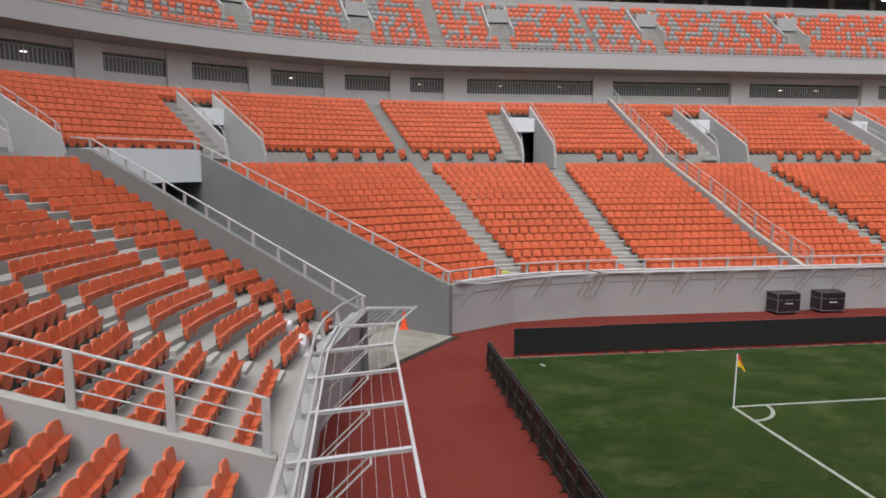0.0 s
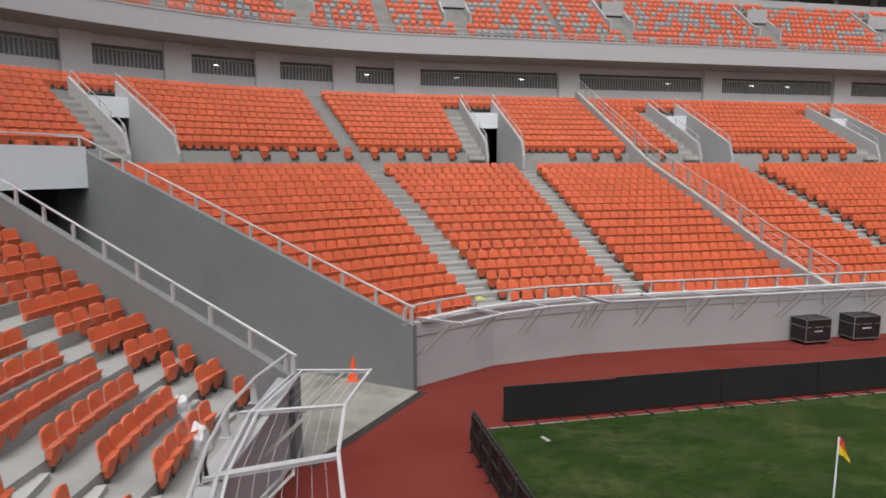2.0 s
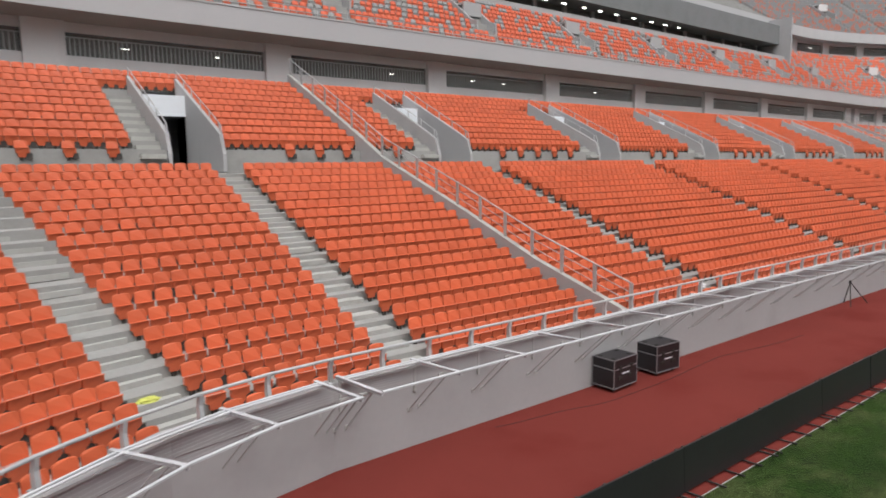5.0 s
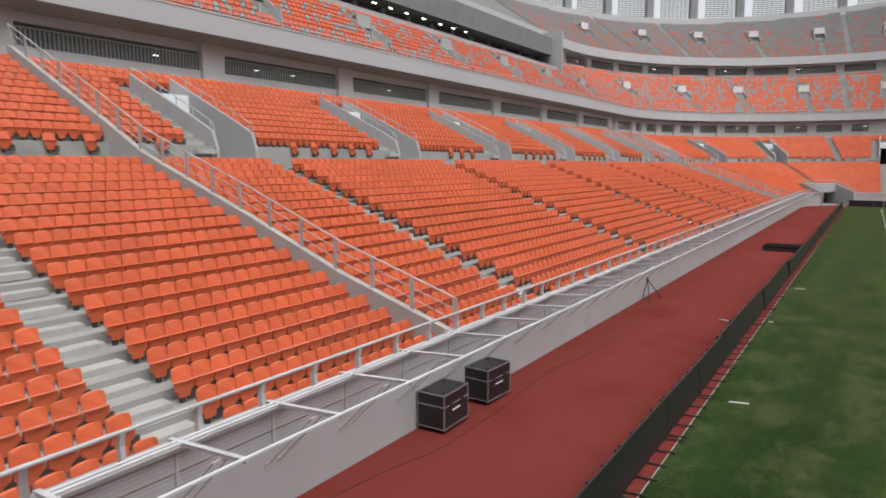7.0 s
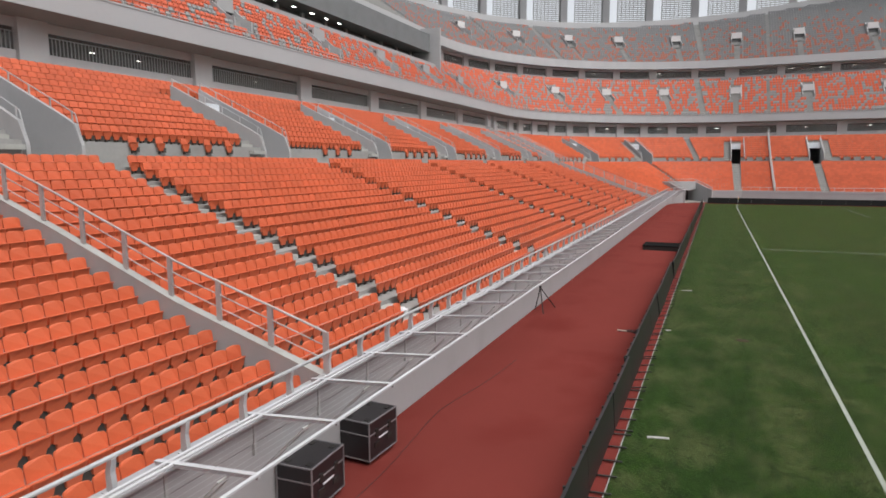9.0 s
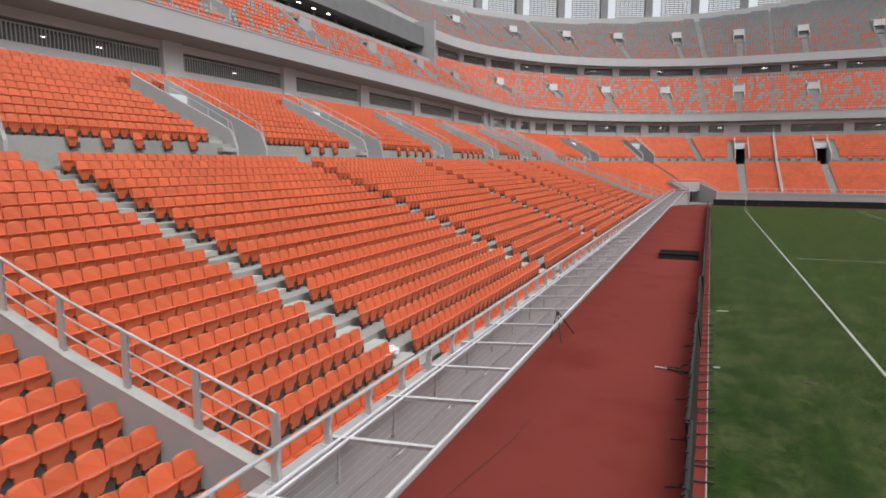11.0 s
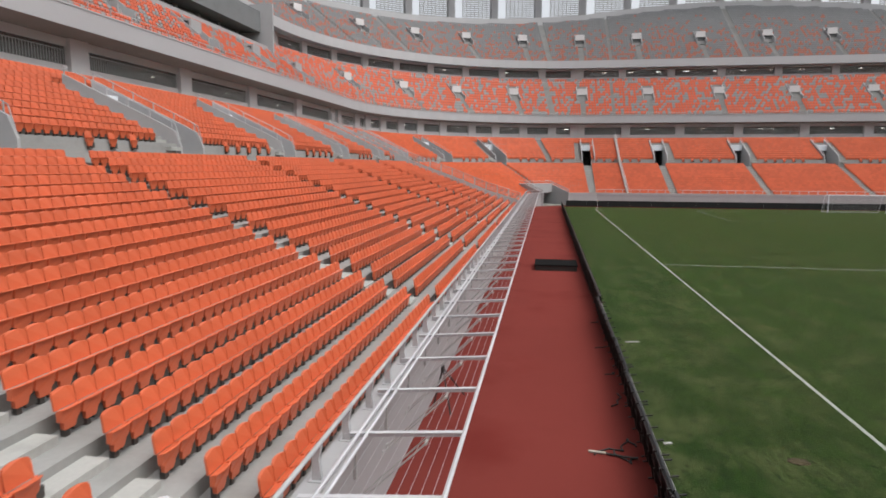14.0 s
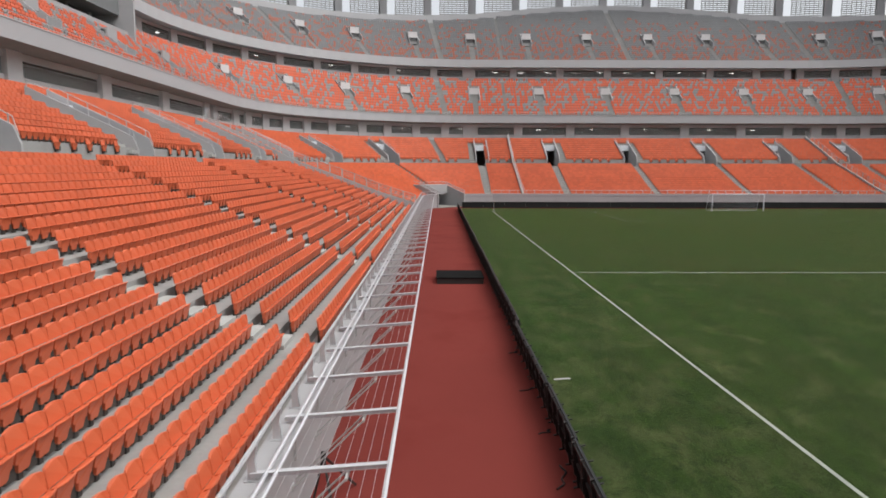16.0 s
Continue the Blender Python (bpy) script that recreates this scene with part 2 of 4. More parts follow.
def pieces(seg, cut=True):
    """The stretches of one piece of the bowl, without the corner tunnels."""
    if cut and seg in ("C0", "C1"):
        lo, hi = sorted(SEG[seg])
        return [lambda d: (lo, TUN - tunnel_gap(d, 0.12)), lambda d: (TUN + tunnel_gap(d, 0.12), hi)]
    return [whole(seg)]


ALL = ("E0", "C0", "L", "C1", "E1", "C2", "L1", "C3")

# heights and depths
WALL_TOP = 2.0
ROWS_A, DEPTH_A, D_A = 18, 0.83, 0.55
ROWS_B, DEPTH_B, RISE_B, D_B, Z_B = 10, 0.85, 0.40, 17.5, 7.45
ROWS_C, DEPTH_C, RISE_C, D_C, Z_C = 15, 0.8, 0.6, 27.9, 15.3
ROWS_D, DEPTH_D, RISE_D, D_D, Z_D = 30, 0.82, 0.56, 39.6, 28.4


def za(i):
    """Floor height of a row of the lower tier, which steepens towards the back."""
    j = min(i, 10)
    return 1.0 + 0.25 * j + 0.0047 * j * j + 0.3 * max(0, i - 10)


def lift(seg, a):
    """The rows beyond the near corner tunnel lie a little higher."""
    return 0.22 if seg == "E0" or (seg == "C0" and a > TUN) else 0.0


AISLE_Z = za(ROWS_A)
AISLE_D = D_A + ROWS_A * DEPTH_A
BACK_D, FASCIA_D = 29.0, 26.7
SUITE_END = 97.0
SHORT_ROWS = 5  # rows that the short corner tunnel cuts

# aisles, vomitories and dividing walls, by the coordinate along each piece
AISLES = {"L": [2.9 + 14.95 * i for i in range(7)], "C0": [13.0], "C1": [14.5, 88.0], "E1": [-12.6, -27.3, -42.4, -57.0], "E0": [-14.0, -28.0, -42.0, -56.0], "C2": [93.6, 110.0]}
NARROW_AISLES = {"C0": [70.0, 86.9], "C1": [53.0]}
VOMS = {"L": [2.3, 16.9, 31.0, 44.5, 58.6, 73.0, 87.5, 101.5], "C0": [35.5, 58.0], "C1": [28.8, 54.5, 89.0], "E1": [-12.8, -27.1, -41.9, -56.0], "E0": [-12.0, -27.0, -42.0], "C2": [92.2, 126.0]}
UPPER_AISLES = {"C0": [14.0], "C1": [74.0]}
DIVIDERS = {"L": [10.8, 94.2], "E0": [-5.4], "E1": [-5.2, -64.2]}
ENTRANCES2 = {"E1": [-12.5, -26.5, -41.0, -55.6], "C1": [20.0, 38.4, 54.2, 70.3, 88.5], "C2": [91.6, 108.6, 125.0], "L": [2.5, 16.8, 31.2, 44.4, 58.6, 72.3, 86.0, 99.5], "C0": [13.2, 27.2, 42.0]}
ENTRANCES3 = {"E1": [-11.4, -25.2, -39.2, -52.4, -65.0], "C1": [22.4, 37.7, 51.0, 63.0, 75.9, 88.6], "C2": [100.0, 111.0, 123.0]}
STAIRS2 = {"C0": [4.4], "C1": [79.5, 3.0], "C2": [100.5]}
STAIRS3 = {"C1": [81.0, 30.0, 45.0], "C2": [95.4], "E1": [-33.0]}
VOM_HALF, VOM_D = 1.25, 24.4


def blocked(seg, a, d, spots, half):
    pm = per_metre(seg, d)
    return any(abs(a - s) < half * pm for s in spots.get(seg, ()))


# ---- ground ----
ground = Shape()
ground.add([(-900, -900, -0.02), (1000, -900, -0.02), (1000, 900, -0.02), (-900, 900, -0.02)], [(0, 1, 2, 3)])
thing("ground", ground, RAMP, "grey paved ground around and under the stadium", "ground", kind="structure")
track = Shape()
ring = [p for seg in ALL for p in [at(seg, SEG[seg][0] + (SEG[seg][1] - SEG[seg][0]) * i / 12, 0.3, 0) for i in range(12)]]
track.add(ring, [tuple(range(len(ring)))[::-1]])
thing("track", track, TRACK, "brick-red rubber running surface round the pitch", "track", kind="structure")
pitch = Shape()
pitch.box(-5.55, -73.0, -0.01, 110.5, 5.24, 0.012)
thing("pitch", pitch, GRASS, "green mown football pitch grass, patchy and worn", "pitch", kind="structure")

edge = Shape()
for x0, y0, x1, y1 in ((-5.58, 5.24, 110.5, 5.265), (-5.58, -73.0, -5.55, 5.24)):
    edge.box(x0, y0, -0.01, x1, y1, 0.018)
thing("trim_pitch_edge", edge, CONCRETE, "thin pale edging strip between grass and red track", "edging", kind="structure")


def strip(points, width=0.105, z=0.017):
    s = Shape()
    pts = [Vector((x, y + 0.0075 * x * (1 + y / 68) + 0.03, z)) for x, y in points]
    verts = []
    for i, p in enumerate(pts):
        way = (pts[min(i + 1, len(pts) - 1)] - pts[max(i - 1, 0)]).normalized()
        side = Vector((-way.y, way.x, 0)) * width / 2
        verts += [p + side, p - side]
    s.add(verts, [(2 * i, 2 * i + 1, 2 * i + 3, 2 * i + 2) for i in range(len(pts) - 1)])
    return s


lines = thing("pitch_markings", None, LINE, "white painted football pitch lines on grass", "pitch marking", kind="structure")
for p in ([(0, 0), (105, 0)], [(0, -68), (105, -68)], [(0, 0), (0, -68)], [(105, 0), (105, -68)], [(52.5, 0), (52.5, -68)],
          [(105, -13.84), (88.5, -13.84), (88.5, -54.16), (105, -54.16)], [(105, -24.84), (99.5, -24.84), (99.5, -43.16), (105, -43.16)],
          [(0, -13.84), (16.5, -13.84), (16.5, -54.16), (0, -54.16)]):
    for a, b in zip(p, p[1:]):
        part("line", strip([a, b], z=0.017 if a[0] == b[0] else 0.021), LINE, lines)
for cx, cy, r, a0, a1 in ((0, 0, 1, -90, 0), (105, 0, 1, -180, -90), (52.5, -34, 9.15, 0, 360)):
    part("line", strip([(cx + r * math.cos(radians(a0 + (a1 - a0) * i / 40)), cy + r * math.sin(radians(a0 + (a1 - a0) * i / 40))) for i in range(41)], z=0.025), LINE, lines)

# ---- the stands ----
front = Shape()
for seg in ALL:
    for ends in pieces(seg):
        sweep(front, [(0.0, -0.02), (0.0, 1.55), (-0.03, 1.58), (-0.03, WALL_TOP), (0.28, WALL_TOP), (0.28, -0.02)], seg, ends, close=True)
thing("wall_front", front, PAINT, "pale grey painted parapet wall around the pitch", "wall", kind="structure")

lower = Shape()
for seg in ALL:
    for ends in pieces(seg):
        up = lift(seg, sum(ends(0)) / 2)
        prof = [(0.28, za(0) + up)]
        for i in range(SHORT_ROWS if seg == "C1" else ROWS_A):
            d, z = D_A + i * DEPTH_A, za(i) + up
            prof += [(d, z), (d + DEPTH_A, z)] if i else [(d + DEPTH_A, z)]
        sweep(lower, prof, seg, ends)
    if seg == "C1":
        prof = []
        for i in range(SHORT_ROWS, ROWS_A):
            d, z = D_A + i * DEPTH_A, za(i)
            prof += [(d, z - (0.6 if i == SHORT_ROWS else 0)), (d, z), (d + DEPTH_A, z)]
        sweep(lower, prof, seg, whole(seg))
    for ends in pieces(seg, False):
        sweep(lower, [(AISLE_D, za(ROWS_A - 1)), (AISLE_D, AISLE_Z), (D_B - 0.05, AISLE_Z)], seg, ends)
thing("terrace_lower", lower, CONCRETE, "grey concrete seating terrace of the lower tier", "terrace", kind="structure")

upper = Shape()


def stretches(seg, spots, half):
    """The stretches between the spots: functions of d."""
    lo, hi = sorted(SEG[seg])
    cuts = sorted(s for s in spots.get(seg, ()) if lo < s < hi)
    marks = [None, *cuts, None]
    done = []
    for p, q in zip(marks, marks[1:]):
        done.append(lambda d, p=p, q=q: (lo if p is None else p + half * per_metre(seg, d), hi if q is None else q - half * per_metre(seg, d)))
    return done


NB = int((VOM_D - D_B) / DEPTH_B)
for seg in ALL:
    for ends in stretches(seg, VOMS, VOM_HALF):
        prof = [(D_B - 0.05, AISLE_Z), (D_B - 0.05, Z_B)]
        for i in range(NB):
            d, z = D_B + i * DEPTH_B, Z_B + i * RISE_B
            prof += [(d + DEPTH_B, z), (d + DEPTH_B, z + RISE_B)]
        sweep(upper, prof, seg, ends)
    prof = [(D_B + NB * DEPTH_B, Z_B + NB * RISE_B)]
    for i in range(NB, ROWS_B):
        d, z = D_B + i * DEPTH_B, Z_B + i * RISE_B
        prof += [(d + DEPTH_B, z), (d + DEPTH_B, z + RISE_B)]
    prof += [(BACK_D + 8, Z_B + ROWS_B * RISE_B)]
    sweep(upper, prof, seg, whole(seg))
thing("terrace_middle", upper, CONCRETE, "grey concrete seating terrace behind the cross aisle", "terrace", kind="structure")

def rim_rows(seg, a):
    """Rows of the top tier up to its waving rim: most over the ends and sides, fewest in the corners."""
    if seg in ("E0", "E1"):
        f = 0.78 + 0.22 * math.cos((a + 34) / 34 * math.pi / 2)
    elif seg in ("L", "L1"):
        f = 0.78 + 0.22 * math.cos((a - 52.5) / 53 * math.pi / 2)
    else:
        f = 0.78 - 0.16 * math.sin(radians(2 * (a % 90)))
    return 4.5 + 25.5 * f


second = Shape()
third = Shape()
rim_shape = Shape()
for seg in ALL:
    rows = 10 if seg in ("L", "L1") else ROWS_C
    prof = [(FASCIA_D + 0.3, Z_C)]
    for i in range(rows):
        d, z = D_C + i * DEPTH_C, Z_C + i * RISE_C
        prof += [(d, z), (d, z + RISE_C)] if i else [(d, z)]
        prof += [(d + DEPTH_C, z + (RISE_C if i else 0))]
    prof += [(prof[-1][0] + 5, prof[-1][1])]
    sweep(second, prof, seg, whole(seg))
    if seg == "L":
        prof = []
        for i in range(10, ROWS_C):
            d, z = D_C + i * DEPTH_C, Z_C + i * RISE_C
            prof += [(d, z), (d, z + RISE_C), (d + DEPTH_C, z + RISE_C)]
        prof += [(prof[-1][0] + 5, prof[-1][1])]
        sweep(second, prof, seg, lambda _: (SUITE_END + 0.2, XB))
    sweep(third, [(D_D - 0.6, Z_D - 0.6), (D_D - 0.6, Z_D), (D_D, Z_D)], seg, whole(seg))
    lo, hi = SEG[seg]
    n = 18
    marks = [lo + (hi - lo) * k / n for k in range(n + 1)]
    for a, b in zip(marks, marks[1:]):
        rim = rim_rows(seg, (a + b) / 2)
        for i in range(ROWS_D):
            if i < rim:
                d, z = D_D + i * DEPTH_D, Z_D + i * RISE_D
                sweep(third, [(d, z), (d + DEPTH_D, z), (d + DEPTH_D, z + RISE_D)], seg, lambda _, a=a, b=b: (a, b))
    verts = []
    for a in marks:
        d = D_D + rim_rows(seg, a) * DEPTH_D
        z = Z_D + rim_rows(seg, a) * RISE_D
        verts += [at(seg, a, d - 1.0, z - 1.2), at(seg, a, d - 1.0, z + 0.75), at(seg, a, d - 0.6, z + 0.75), at(seg, a, d - 0.6, z - 8.0)]
    rim_shape.add(verts, [(4 * k + q, 4 * k + 4 + q, 4 * k + 5 + q, 4 * k + 1 + q) for k in range(n) for q in range(3)])
thing("terrace_second", second, CONCRETE, "grey concrete seating terrace of the second tier", "terrace", kind="structure")
thing("rim_third", rim_shape, FASCIA, "grey waving rim wall above the top tier", "wall", kind="structure")
thing("terrace_third", third, CONCRETE, "grey concrete seating terrace of the top tier", "terrace", kind="structure")

fascia = Shape()
for seg in ALL:
    sweep(fascia, [(FASCIA_D, 14.82), (FASCIA_D - 0.02, 16.1), (FASCIA_D - 0.06, 16.12), (FASCIA_D - 0.06, 16.22), (FASCIA_D + 0.3, 16.22), (FASCIA_D + 0.3, 14.82)], seg, whole(seg), close=True)
thing("fascia_second", fascia, FASCIA, "smooth pale grey fascia band of the second tier", "fascia", kind="structure")
soffit = Shape()
for seg in ALL:
    sweep(soffit, [(FASCIA_D + 0.02, 14.81), (BACK_D - 0.4, 14.62), (BACK_D + 8, 14.62), (BACK_D + 8, 14.95), (FASCIA_D + 0.3, 14.95)], seg, whole(seg), close=True)
thing("ceiling_second", soffit, SOFFIT, "brownish grey soffit under the second tier", "ceiling", kind="structure")
fascia3 = Shape()
for seg in ALL:
    sweep(fascia3, [(D_D - 0.9, 27.3), (D_D - 0.9, 28.9), (D_D - 0.6, 28.9), (D_D - 0.6, 27.3)], seg, whole(seg), close=True)
    sweep(fascia3, [(D_D - 0.6, 27.4), (D_D + 9, 27.4)], seg, whole(seg))
thing("fascia_third", fascia3, FASCIA, "pale grey fascia band of the top tier", "fascia", kind="structure")


# ---- window walls with pillars ----
def window_wall(name, seg, edges, d, z0, sill, head, z1, width, label):
    """Pillars at the edges, and between them an opening with a sill, a lintel and upright bars."""
    wall = tagged(new(name), label, "wall", kind="structure")
    pm = per_metre(seg, d)
    edges = sorted(edges)
    for e in edges:
        p = Shape()
        p.box(-width / 2, -0.3, z0, width / 2, 0.5, z1, local(seg, e, d))
        part("pillar", p, PILLAR, wall)
    for e0, e1 in zip(edges, edges[1:]):
        a0, a1 = e0 + width / 2 * pm, e1 - width / 2 * pm
        s = Shape()
        for lo, hi in ((z0, sill), (head, z1)):
            sweep(s, [(d, lo), (d, hi), (d + 0.25, hi), (d + 0.25, lo)], seg, lambda _, a0=a0, a1=a1: (a0, a1), close=True)
        panel = part("panel", s, PILLAR, wall)
        bars = Shape()
        n = int(abs(a1 - a0) / pm / 0.24)
        tall = (head - sill) * 0.78
        for i in range(1, n):
            bars.box(-0.028, 0.06, sill, 0.028, 0.1, sill + tall, local(seg, a0 + (a1 - a0) * i / n, d))
        sweep(bars, [(d + 0.05, sill + tall), (d + 0.05, sill + tall + 0.05), (d + 0.11, sill + tall + 0.05), (d + 0.11, sill + tall)], seg, lambda _, a0=a0, a1=a1: (a0, a1), close=True)
        part("window_bars", bars, BARS, panel)
        g = Shape()
        sweep(g, [(d + 0.16, sill), (d + 0.16, head), (d + 0.18, head), (d + 0.18, sill)], seg, lambda _, a0=a0, a1=a1: (a0, a1), close=True)
        part("window_pane", g, GREYGLASS, panel, "grey window glass with reflected light in its colour")
    return wall


def spread(lo, hi, step):
    n = max(1, round(abs(hi - lo) / step))
    return [lo + (hi - lo) * i / n for i in range(n + 1)]


FLOOR_B = Z_B + ROWS_B * RISE_B
WL = "grey wall with wide pillars and barred concourse windows"
window_wall("wall_concourse", "L", [-1.8 + 13.05 * i for i in range(9)], BACK_D, FLOOR_B, 12.85, 14.1, 14.62, 1.75, WL)
window_wall("wall_concourse", "C0", [2.6, 9.3, 17.3, 25.9, 34.4, 42.9, 51.5, 60, 68.5, 77, 85.5], BACK_D, FLOOR_B, 12.85, 14.1, 14.62, 1.7, WL)
window_wall("wall_concourse", "C1", [0.6, 10.9, 16.0, 22.6, 29.8, 37.0, 45.0, 54.6, 62.2, 70.8, 79.4, 85.8], BACK_D, FLOOR_B, 12.7, 14.05, 14.62, 1.6, WL)
window_wall("wall_concourse", "E1", [1.4, -7.6, -18.1, -29.1, -41.2, -52.6, -62.1, -67.7], BACK_D, FLOOR_B, 12.6, 14.05, 14.62, 1.7, WL)
window_wall("wall_concourse", "C2", [90.4, 97.1, 103.5, 110.5, 118.5, 127, 136], BACK_D, FLOOR_B, 12.6, 14.05, 14.62, 1.6, WL)
window_wall("wall_concourse", "E0", spread(-1.5, -66, 10.5), BACK_D, FLOOR_B, 12.85, 14.1, 14.62, 1.7, WL)
WALL2_D = D_C + ROWS_C * DEPTH_C + 1.1
Z2 = Z_C + (ROWS_C - 0) * RISE_C
WL2 = "grey upper wall with pillars and concourse windows"
window_wall("wall_upper", "L", [98.0, 101.3, 105.2], WALL2_D, Z2 - 0.8, 25.6, 27.0, 27.5, 1.2, WL2)
window_wall("wall_upper", "C1", [2.0, 5.0, 14.7, 23.8, 32.8, 41.5, 50.7, 59.9, 69.2, 79.2, 87.0], WALL2_D, Z2 - 0.8, 25.6, 27.0, 27.5, 1.5, WL2)
window_wall("wall_upper", "E1", [1.2, -7.8, -18.0, -28.3, -39.6, -50.7, -60.9, -67.7], WALL2_D, Z2 - 0.8, 25.6, 27.0, 27.5, 1.5, WL2)
window_wall("wall_upper", "C2", [92.9, 100.8, 109.5, 118, 127, 136], WALL2_D, Z2 - 0.8, 25.6, 27.0, 27.5, 1.5, WL2)

inner = Shape()
for seg in ALL:
    sweep(inner, [(BACK_D + 4.5, 11.3), (BACK_D + 4.5, 14.6)], seg, whole(seg))
    sweep(inner, [(WALL2_D + 4, 23), (WALL2_D + 4, 28)], seg, whole(seg))
thing("wall_concourse_back", inner, PILLAR, "dark rear wall inside the concourse", "wall", kind="structure")

# ---- roof ring and outer screen ----
TOP_D = D_D + ROWS_D * DEPTH_D
TOP_Z = Z_D + ROWS_D * RISE_D
# Added out of view, with reach and height set to shade the upper tiers.
roof = Shape()
for seg in ALL:
    sweep(roof, [(53.0, 66), (TOP_D + 12, 61), (TOP_D + 12, 62), (53.0, 67)], seg, whole(seg), close=True)
thing("roof", roof, SOFFIT, "unseen grey roof ring that shades the upper stands", "roof", kind="structure")
screen = tagged(new("wall_outer"), "tall outer screen with grey columns and bright lattice panels", "wall", kind="structure")
for seg in ALL:
    lo, hi = SEG[seg]
    step = 11.4 / (R0 + TOP_D + 6) * math.degrees(1) if seg[0] == "C" else 11.4
    marks = spread(lo, hi, step)
    for i, a in enumerate(marks[:-1]):
        c = Shape()
        c.box(-0.9, 0, TOP_Z - 12, 0.9, 1.6, 61.5, local(seg, a, TOP_D + 5))
        part("column", c, FASCIA, screen)
        b = marks[i + 1]
        p = Shape()
        wide = abs(b - a) / per_metre(seg, TOP_D + 5)
        m = local(seg, (a + b) / 2, TOP_D + 5.8)
        for j in range(46):
            z = TOP_Z - 9 + j * 0.5
            p.box(-wide / 2 + 3.0, 0, z, wide / 2 - 0.9, 0.08, z + 0.2, m)
        for j in range(8):
            x = -wide / 2 + 3.2 + (wide - 4.1) * j / 7
            p.box(x - 0.06, 0.1, TOP_Z - 12, x + 0.06, 0.2, 61.5, m)
        part("lattice_panel", p, PAINT, screen)

# ---- corner tunnels ----
def corner_tunnel(seg, depth, head_z, clear):
    """Open cutting through the front rows, then a lintel at the given depth."""
    base = local(seg, TUN, 0)
    walls = tagged(new("tunnel_walls"), "dark grey rendered tunnel walls with a white lintel", "tunnel", kind="structure")
    for side in (-1, 1):
        outline = [(side * HALF, -0.25 - R0 + math.sqrt(R0 ** 2 - HALF ** 2), -0.02)]
        y0 = outline[0][1]
        slope = [(y0, WALL_TOP + 0.02), (depth + 0.4, head_z), (depth + 2.0, head_z + 0.1)]
        outline += [(side * HALF, y, z) for y, z in slope] + [(side * HALF, depth + 2.0, -0.02)]
        s = Shape()
        s.prism([base @ Vector(p) for p in outline], base.to_3x3() @ Vector((side * 0.22, 0, 0)))
        # Near walls carry shade in their colour; far walls keep the parapet paint.
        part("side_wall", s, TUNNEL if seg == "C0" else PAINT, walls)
        k = Shape()
        pts = [base @ Vector((side * (HALF + 0.11), y, z + h)) for (y, z), h in zip(slope, (0.5, 0.45, 0.45))]
        k.tube(pts, 0.035)
        n = 12
        for i in range(n + 1):
            y = slope[0][0] + 0.1 + (slope[1][0] - slope[0][0]) * i / n
            z = slope[0][1] + (slope[1][1] - slope[0][1]) * i / n
            k.box(-0.03, -0.05, -0.03, 0.03, 0.05, 0.47, base @ Matrix.Translation((side * (HALF + 0.11), y, z)))
        part("handrail", k, STEEL, walls, "galvanised steel handrail")
    lint = Shape()
    lint.box(-HALF, depth, clear, HALF, depth + 0.3, head_z, base)
    lint.box(-HALF, depth, head_z - 0.02, HALF, depth + 2.0, head_z + 0.08, base)
    part("lintel", lint, BRIGHT if seg == "C0" else PAINT, walls, "white painted lintel")
    top = Shape()
    top.tube([base @ Vector((x, depth + 0.2, head_z + 0.5)) for x in (-HALF, HALF)], 0.03)
    part("handrail", top, STEEL, walls, "galvanised steel handrail")
    roof_in = Shape()
    roof_in.box(-HALF, depth + 0.3, clear, HALF, depth + 13.6, clear + 0.2, base)
    roof_in.box(-HALF, depth + 13.6, 0, HALF, depth + 13.8, clear + 0.2, base)
    roof_in.box(-HALF - .2, depth + 2.0, 0, -HALF, depth + 13.6, clear + 0.2, base)
    roof_in.box(HALF, depth + 2.0, 0, HALF + .2, depth + 13.6, clear + 0.2, base)
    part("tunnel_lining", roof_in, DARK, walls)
    floor = Shape()
    mouth = -0.42 - R0 + math.sqrt(R0 ** 2 - HALF ** 2)
    floor.box(-HALF, mouth, -0.02, HALF, depth + 13.6, 0.03, base)
    part("ramp", floor, RAMP, walls, "worn grey concrete ramp")
    drain = Shape()
    drain.box(-HALF - 0.1, mouth - 0.24, -0.02, HALF + 0.1, mouth - 0.22, 0.034, base).box(-HALF - 0.1, mouth - 0.02, -0.02, HALF + 0.1, mouth - 0.002, 0.034, base)
    for i in range(64):
        x = -HALF - 0.06 + (2 * HALF + 0.12) * i / 63
        drain.box(x - 0.014, mouth - 0.22, -0.01, x + 0.014, mouth - 0.02, 0.03, base)
    part("drain_grate", drain, BRACKET, walls, "dark steel drain grate across the tunnel mouth")


corner_tunnel("C0", AISLE_D - 1.6, AISLE_Z + 1.0, AISLE_Z - 0.5)
corner_tunnel("C1", 3.6, 3.3, 2.0)


